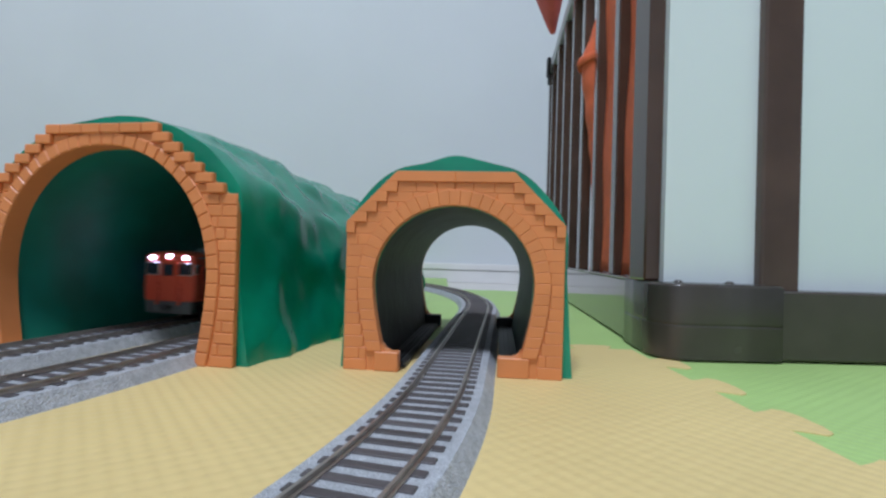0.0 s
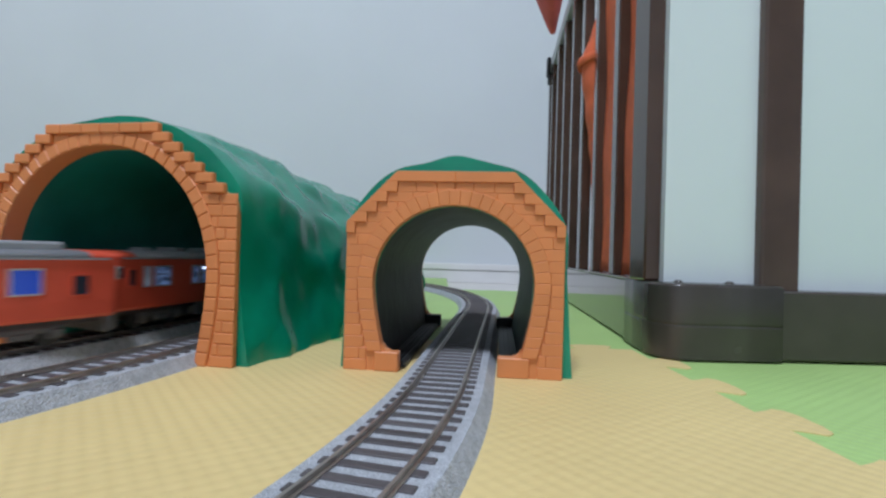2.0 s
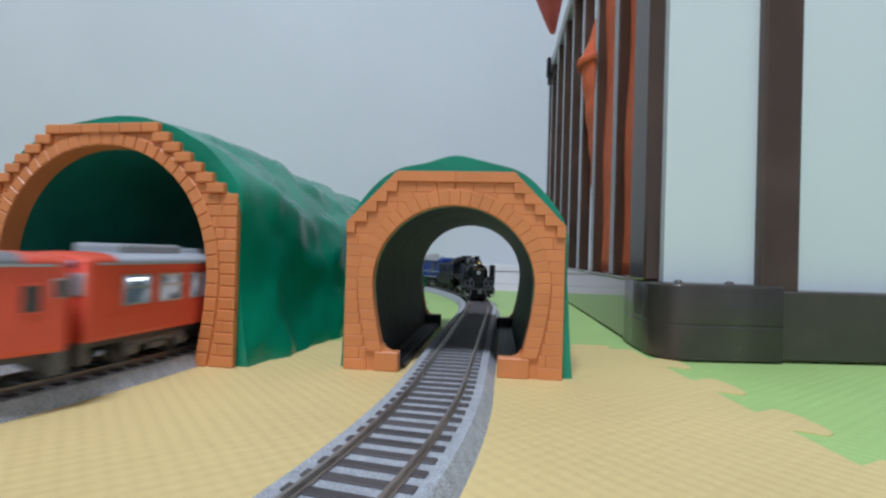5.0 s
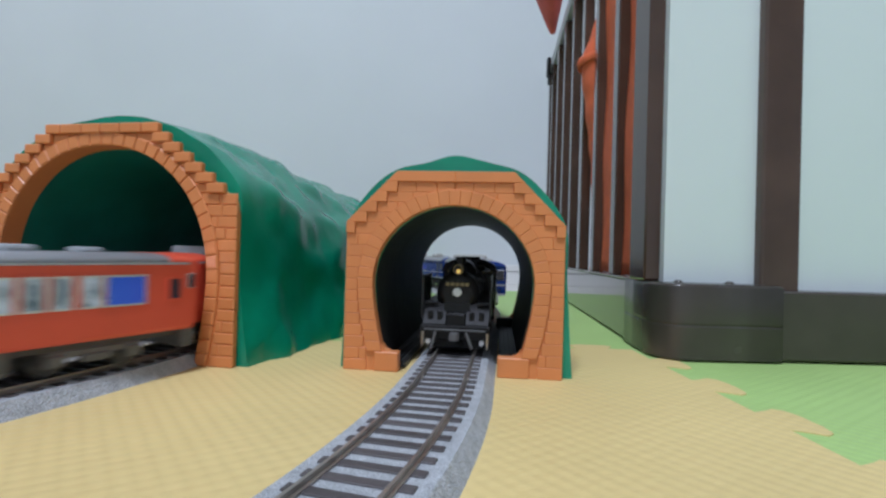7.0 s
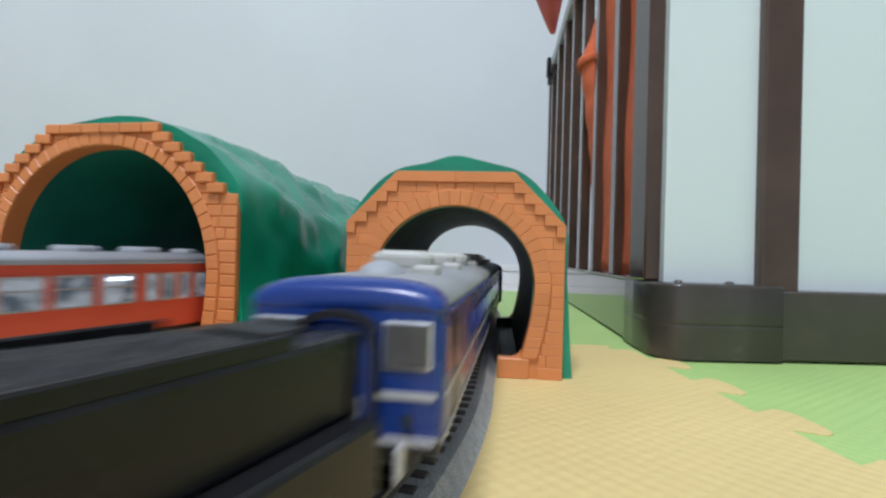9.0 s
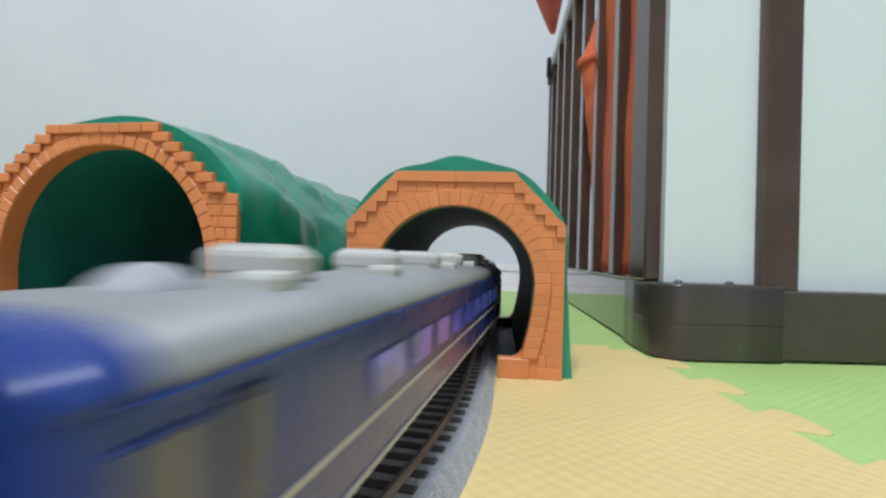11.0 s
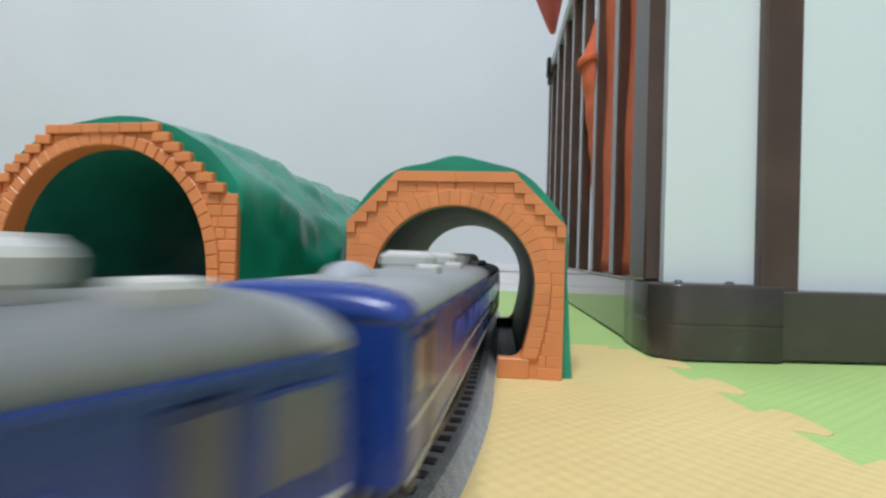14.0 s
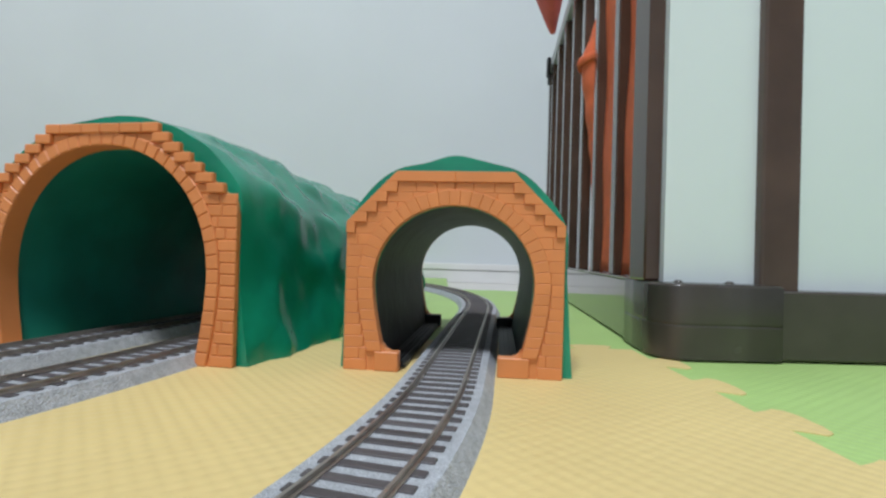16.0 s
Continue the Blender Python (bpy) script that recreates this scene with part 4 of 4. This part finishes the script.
            hm = part("train_sign", box(x + 0.0018, x + 0.0032, -0.0046, 0.0046, 0.0170, 0.0222, 0.0012, 2), M_CREAM, ob, "small pale train sign with coloured bars")
            part("sign_bar", box(x + 0.0030, x + 0.0034, -0.0040, 0.0040, 0.0202, 0.0216), M_RED, hm)
            part("sign_bar", box(x + 0.0030, x + 0.0034, -0.0034, 0.0034, 0.0177, 0.0189), M_HILL, hm)
        coupler(ob, x, e)
    for x, ln, w in ((0.035, 0.030, 0.0110), (-0.010, 0.036, 0.0105), (-0.045, 0.018, 0.0110)):
        part("equipment_box", box(x - ln / 2, x + ln / 2, -w, w, 0.0055, 0.0134, 0.0006), M_UNDER, ob)
    part("underframe", box(-L / 2 + 0.002, L / 2 - 0.002, -0.0110, 0.0110, 0.0092, 0.0134), M_UNDER, ob)
    for x in (0.0960, -0.0960):
        bogie(ob, x, M_UNDER)
    return ob


def steam_engine():
    """loco alone; front beam at x = +0.0530"""
    ob = thing("model_steam_locomotive", "glossy black model steam locomotive with smoke deflectors and brass trim", "model train")
    X = lambda d: 0.053 - 0.77 * d
    # boiler and smokebox
    rings = []
    for d, r in ((0.0125, 0.0034), (0.0130, 0.0070), (0.0142, 0.0090), (0.0150, 0.0096), (0.0152, 0.0102), (0.0340, 0.0102), (0.0342, 0.0098), (0.075, 0.0100), (0.100, 0.0108), (0.118, 0.0110)):
        rings.append([(X(d), r * math.cos(2 * math.pi * i / 32), 0.0268 + r * math.sin(2 * math.pi * i / 32)) for i in range(32)])
    boiler = part("boiler", loft(rings), M_LOCO, ob, smooth=True)
    for d in (0.045, 0.060, 0.075, 0.090, 0.105):
        part("boiler_band", cyl(0.0102 + 0.0008 * (d > 0.085), 0.0010, (X(d), 0, 0.0268), "X", 32), M_LOCO2, boiler)
    part("smokebox_door", cyl(0.0068, 0.0016, (X(0.0124), 0, 0.0268), "X", 28, bevel=0.0006), M_LOCO2, ob)
    part("door_emblem", cyl(0.0021, 0.0010, (X(0.0108), 0, 0.0276), "X", 20, bevel=0.0003), M_SILVER, ob, "round silver emblem")
    pl = part("number_plate", box(X(0.0118), X(0.0108), -0.0062, 0.0062, 0.0302, 0.0326), M_LOCO, ob, "black plate with brass bars")
    for k in range(5):
        part("plate_bar", box(X(0.0109), X(0.0104), -0.0055 + 0.0023 * k, -0.0038 + 0.0023 * k, 0.0306, 0.0321), M_OLDBRASS, pl)
    hb = part("headlamp", cyl(0.0025, 0.0050, (X(0.0150), 0, 0.0384), "X", 20, bevel=0.0005), M_LOCO, ob)
    part("lens", cyl(0.0021, 0.0008, (X(0.0123), 0, 0.0384), "X", 20), M_OLDBRASS, hb, "dull gilt headlamp lens")
    part("bulb", cyl(0.0011, 0.0008, (X(0.0118), 0.0002, 0.0376), "X", 16), M_WARM, hb, "glowing amber bulb")
    part("lens_rim", cyl(0.0024, 0.0005, (X(0.0125), 0, 0.0384), "X", 20), M_OLDBRASS, hb)
    part("lamp_stand", box(X(0.0165), X(0.0140), -0.0015, 0.0015, 0.0360, 0.0368), M_LOCO, hb)
    part("chimney", cyl(0.0029, 0.0092, (X(0.0265), 0, 0.0400), "Z", 24, 0.0026, 0.0004), M_LOCO, ob)
    rings = []
    for d, k in ((0.0420, 0.05), (0.0428, 0.6), (0.0450, 0.9), (0.0490, 1.0), (0.0680, 1.0), (0.0720, 0.9), (0.0742, 0.6), (0.0750, 0.05)):
        rings.append([(X(d), 0.0075 * k * math.cos(math.pi * i / 12), 0.0340 + 0.0088 * k * math.sin(math.pi * i / 12)) for i in range(13)])
    part("sand_dome", loft(rings), M_LOCO, ob, smooth=True)
    part("steam_dome", cyl(0.0062, 0.0070, (X(0.0870), 0, 0.0390), "Z", 24, 0.0055, 0.0012), M_LOCO, ob, smooth=True)
    part("whistle", cyl(0.0007, 0.0050, (X(0.1010), 0.0025, 0.0405), "Z", 8), M_LOCO2, ob)
    part("safety_valve", cyl(0.0011, 0.0060, (X(0.1050), -0.0025, 0.0405), "Z", 10), M_LOCO2, ob)
    part("generator", cyl(0.0022, 0.0090, (X(0.1080), 0.0050, 0.0388), "Y", 14), M_LOCO2, ob)
    # boards, deflectors, deck
    for sg in (1, -1):
        part("running_board", box(X(0.0100), X(0.1160), sg * 0.0095, sg * 0.0163, 0.0218, 0.0228, 0.0002), M_LOCO2, ob)
        part("valance_line", box(X(0.0400), X(0.1160), sg * 0.0160, sg * 0.0165, 0.0214, 0.0218), M_LOCO2, ob)
        d = part("smoke_deflector", box(X(0.0060), X(0.0400), sg * 0.0156, sg * 0.0162, 0.0150, 0.0357, 0.0003), M_LOCO, ob)
        part("deflector_rim", box(X(0.0058), X(0.0064), sg * 0.0155, sg * 0.0164, 0.0150, 0.0357), M_LOCO2, d)
        part("deflector_stay", box(X(0.0220), X(0.0230), sg * 0.0090, sg * 0.0152, 0.0330, 0.0335), M_LOCO2, d)
        bm = loft([[(X(0.0030), sg * 0.0048, 0.0115), (X(0.0030), sg * 0.0152, 0.0115), (X(0.0030), sg * 0.0152, 0.0132), (X(0.0030), sg * 0.0048, 0.0132)],
                   [(X(0.0150), sg * 0.0048, 0.0115), (X(0.0150), sg * 0.0160, 0.0115), (X(0.0150), sg * 0.0160, 0.0225), (X(0.0150), sg * 0.0048, 0.0225)]])
        deck = part("front_deck", bm, M_DECK, ob, "dark grey sloping deck")
        for k in (0.0075, 0.0120):
            part("deck_hatch", box(X(0.0075), X(0.0050), sg * (k - 0.0012), sg * (k + 0.0012), 0.0145, 0.0188, 0.0002), M_LOCO, deck)
        part("cylinder", cyl(0.0052, 0.0140, (X(0.0300), sg * 0.0112, 0.0100), "X", 24, bevel=0.0008), M_LOCO, ob)
        part("valve_chest", cyl(0.0034, 0.0160, (X(0.0300), sg * 0.0122, 0.0178), "X", 18, bevel=0.0006), M_LOCO, ob)
        part("brake_hose", cyl(0.0006, 0.0070, (X(0.0012), sg * 0.0150, 0.0060), "Z", 8), M_ROD, ob)
        part("lead_light", cyl(0.0012, 0.0020, (X(0.0022), sg * 0.0125, 0.0050), "X", 12), M_SILVER, ob)
        part("slide_bar", box(X(0.0560), X(0.0390), sg * 0.0118, sg * 0.0130, 0.0140, 0.0150), M_ROD, ob)
        part("reach_rod", box(X(0.1100), X(0.0560), sg * 0.0148, sg * 0.0154, 0.0190, 0.0198), M_ROD, ob)
        part("handrail", cyl(0.0004, 0.0540, (X(0.0750), sg * 0.0106, 0.0318), "X", 6), M_LOCO2, ob)
        part("step", box(X(0.1340), X(0.1260), sg * 0.0130, sg * 0.0160, 0.0040, 0.0150, 0.0004), M_LOCO, ob)
    part("deck_box", box(X(0.0145), X(0.0040), -0.0046, 0.0046, 0.0115, 0.0180, 0.0006), M_LOCO, ob)
    part("buffer_beam", box(X(0.0040), X(0.0012), -0.0160, 0.0160, 0.0062, 0.0118, 0.0004), M_LOCO, ob)
    part("beam_edge", box(X(0.0044), X(0.0008), -0.0162, 0.0162, 0.0118, 0.0124), M_DECK, ob, "dark grey edge of the front beam")
    coupler(ob, X(0.0015), 1)
    bm = cyl(0.0021, 0.0036, (X(-0.0040), 0, 0.0082), "Z", 16, bevel=0.0004)
    box(X(-0.0030), X(0.0015), -0.0011, 0.0011, 0.0070, 0.0092, 0.0003, bm=bm)
    part("front_knuckle", bm, M_UNDERL, ob, "grey metal front coupler")
    for y, lean in ((0.0052, 22), (-0.0088, -14)):
        hose = part("air_hose", cyl(0.0007, 0.0080, (0, 0, -0.0040), "Z", 10), M_UNDERL, ob, "grey air hose")
        hose.matrix_basis = pose(X(-0.0006), y, 0.0098, lean, 0, 0)
    part("uncoupling_bar", cyl(0.0004, 0.0280, (X(-0.0003), 0, 0.0108), "Y", 8), M_UNDERL, ob)
    part("pilot", box(X(0.0080), X(0.0040), -0.0125, 0.0125, 0.0020, 0.0060, 0.0006), M_LOCO, ob)
    part("frame", box(X(0.1380), X(0.0100), -0.0062, 0.0062, 0.0075, 0.0225), M_LOCO2, ob)
    part("firebox", box(X(0.1180), X(0.0880), -0.0110, 0.0110, 0.0130, 0.0260, 0.0010), M_LOCO, ob)
    # cab
    h = 0.0168
    sec = [(-h, 0.0150), (-h, 0.0355), (-0.0145, 0.0396), (-0.0085, 0.0422), (0, 0.0430), (0.0085, 0.0422), (0.0145, 0.0396), (h, 0.0355), (h, 0.0150)]
    cab = part("cab", loft([[(X(d), y, z) for y, z in sec] for d in (0.1150, 0.1370)]), M_LOCO, ob)
    rsec = [(-0.0176, 0.0350), (-0.0152, 0.0400), (-0.0090, 0.0428), (0, 0.0438), (0.0090, 0.0428), (0.0152, 0.0400), (0.0176, 0.0350), (0.0170, 0.0348), (0, 0.0429), (-0.0170, 0.0348)]
    part("cab_roof", loft([[(X(d), y, z) for y, z in rsec] for d in (0.1110, 0.1420)]), M_DECK, ob, "dark grey cab roof")
    for sg in (1, -1):
        for d in (0.1205, 0.1290):
            f_ = part("cab_window", box(X(d + 0.0068), X(d), sg * (h - 0.0003), sg * (h + 0.0002), 0.0262, 0.0342, 0.0003), M_LOCO2, cab, "framed cab window")
            part("pane", box(X(d + 0.0062), X(d + 0.0006), sg * (h - 0.0001), sg * (h + 0.0004), 0.0268, 0.0336), M_PANEDARK, f_)
        p_ = part("cab_plate", box(X(0.1310), X(0.1220), sg * (h - 0.0001), sg * (h + 0.0004), 0.0200, 0.0222), M_BRASS, cab, "small brass plate bar")
        f_ = part("front_window", box(X(0.1151), X(0.1144), sg * 0.0080, sg * 0.0140, 0.0345, 0.0388, 0.0002), M_OLDBRASS, cab, "brass framed cab front window")
        part("pane", box(X(0.1150), X(0.1142), sg * 0.0086, sg * 0.0134, 0.0351, 0.0382), M_PANEDARK, f_)
    part("roof_vent", box(X(0.1300), X(0.1220), -0.0060, 0.0060, 0.0428, 0.0446, 0.0004), M_LOCO2, ob)
    # wheels
    wheelset(ob, 0.0385, 0.0054)
    drivers = [wheelset(ob, x, 0.0088, material=M_LOCO2, seg=32) for x in (0.0120, -0.0085, -0.0290)]
    for w in drivers:
        for sg in (1, -1):
            part("crank_pin", cyl(0.0011, 0.0040, (0.0040, sg * 0.0105, 0), "Y", 10), M_ROD, w)
    rods = []
    for sg in (1, -1):
        bm = box(-0.0218, 0.0218, -0.0005, 0.0005, -0.0009, 0.0009)
        for k in (-0.0205, 0, 0.0205):
            cyl(0.0020, 0.0013, (k, 0, 0), "Y", 14, bm=bm)
        r = part("coupling_rod", bm, M_ROD, ob, "polished steel rod")
        r.location = (-0.0085 + 0.0040, sg * 0.0120, 0.0088)
        rods.append((r, sg))
    return ob, drivers, rods


def tender():
    ob = thing("model_tender", "black model coal tender coupled behind the locomotive", "model train")
    f, r = 0.0360, 0.0320
    part("tank", box(-r, f, -0.0165, 0.0165, 0.0100, 0.0214, 0.0010, 2), M_LOCO, ob)
    part("bunker", box(-r + 0.002, f, -0.0122, 0.0122, 0.0212, 0.0335, 0.0010, 2), M_LOCO, ob)
    for sg in (1, -1):
        part("coal_board", box(-0.018, f - 0.001, sg * 0.0111, sg * 0.0120, 0.0330, 0.0352, 0.0003), M_LOCO, ob)
        part("handrail", cyl(0.0004, 0.0180, (f - 0.0006, sg * 0.0150, 0.0300), "Z", 6), M_ROD, ob)
        part("ladder", box(-r - 0.0008, -r, sg * 0.0090, sg * 0.0120, 0.0110, 0.0330), M_LOCO2, ob)
        part("tail_lamp", cyl(0.0013, 0.0020, (-r - 0.0008, sg * 0.0130, 0.0150), "X", 12), M_SILVER, ob)
    b = bmesh.new()
    bmesh.ops.create_grid(b, x_segments=26, y_segments=14, size=1, matrix=Matrix.Translation((0.0080, 0, 0.0336)) @ Matrix.Diagonal((0.0260, 0.0108, 1, 1)))
    for v in b.verts:
        k = max(0.0, 1 - abs(v.co.y) / 0.0110) ** 0.5 * max(0.0, 1 - abs(v.co.x - 0.008) / 0.0265) ** 0.4
        v.co.z += k * (0.0015 + 0.0022 * noise.noise(v.co * 420))
    part("coal", b, M_COAL, ob, "heap of black coal")
    part("water_hatch", box(-0.0280, -0.0200, -0.0060, 0.0060, 0.0332, 0.0343, 0.0004), M_LOCO2, ob)
    part("frame", box(-r, f, -0.0130, 0.0130, 0.0080, 0.0106), M_LOCO2, ob)
    for e in (1, -1):
        coupler(ob, f if e > 0 else -r, e)
    for x in (0.0180, -0.0160):
        bogie(ob, x, M_LOCO2)
    return ob


# ---- trains on their tracks ----
SPEED_FAR, SPEED_NEAR = 0.1560, 0.1535
PITCH = 0.2700
LOCO, DRIVERS, RODS = steam_engine()
TENDER = tender()
COACHES = [blue_coach(front=True)]
COACHES.append(blue_coach())
COACHES.append(copy_thing(COACHES[1], Matrix()))
COACHES.append(blue_coach(tail=True))
CARS_FAR = [railcar()]
CARS_FAR.append(copy_thing(CARS_FAR[0], Matrix()))
CARS_NEAR = [copy_thing(CARS_FAR[0], Matrix()) for i in range(4)]


def timetable(rows):
    """the way gone at a time, from rows of (seconds, metres)"""
    return lambda t: float(np.interp(t, [r[0] for r in rows], [r[1] for r in rows]))


def ride(ob, path, s_mid, gone, away, wheelbase):
    """keys a vehicle whose middle is at s_mid when gone is 0; away: it runs towards greater s"""
    rows = []
    for i in range(81):
        t = 0.2 * i
        s = s_mid + (1 if away else -1) * gone(t)
        x0, y0, a0 = on_path(path, s - wheelbase / 2)
        x1, y1, a1 = on_path(path, s + wheelbase / 2)
        a = math.degrees(math.atan2(y1 - y0, x1 - x0)) + (0 if away else 180)
        rows.append((t, pose((x0 + x1) / 2, (y0 + y1) / 2, RAIL_Z, 0, 0, a)))
    walk(ob, rows)


# way of the steam train's front beam, counted from s = 1.2 m
STEAM = timetable([(0.0, 0.120), (3.5, 0.575), (4.2, 0.666), (6.3, 0.956), (7.0, 1.063), (7.3, 1.111), (7.6, 1.162), (8.0, 1.2265), (8.5, 1.309), (8.8, 1.3625), (9.2, 1.4290), (12.4, 1.9565), (14.1, 2.2390), (15.6, 2.4930), (16.0, 2.5610)])

FAR = timetable([(0.0, 0.0), (0.6, 0.0870), (1.6, 0.2500), (2.0, 0.3110), (16.0, 0.3110 + 14.0 * SPEED_FAR)])


def motions():
    ride(LOCO, PATH_SINGLE, 1.2 + 0.0530, STEAM, False, 0.048)
    ride(TENDER, PATH_SINGLE, 1.2 + 0.1440, STEAM, False, 0.036)
    for i, c in enumerate(COACHES):
        ride(c, PATH_SINGLE, 1.2 + 0.1840 + 0.1310 + PITCH * i, STEAM, False, 0.192)
    for w in DRIVERS:
        base = w.location.copy()
        walk(w, [(0.1 * i, pose(base.x, 0, base.z, 0, math.degrees(STEAM(0.1 * i) / 0.0088), 0)) for i in range(161)])
    for r, sg in RODS:
        base = r.location.copy()
        walk(r, [(0.1 * i, pose(base.x - 0.0040 + 0.0040 * math.cos(STEAM(0.1 * i) / 0.0088), base.y, base.z - 0.0040 * math.sin(STEAM(0.1 * i) / 0.0088))) for i in range(161)])
    # railcars towards the camera on the far line
    for i, c in enumerate(CARS_FAR):
        ride(c, PATH_FAR, 0.0060 + 0.1250 + 0.2530 * i, FAR, False, 0.175)
    # railcars into the tunnel on the near line
    for i, c in enumerate(CARS_NEAR):
        ride(c, PATH_NEAR, -0.0850 - SPEED_NEAR * 3.70 - 0.1250 - 0.2535 * i, lambda t: SPEED_NEAR * t, True, 0.175)


motions()
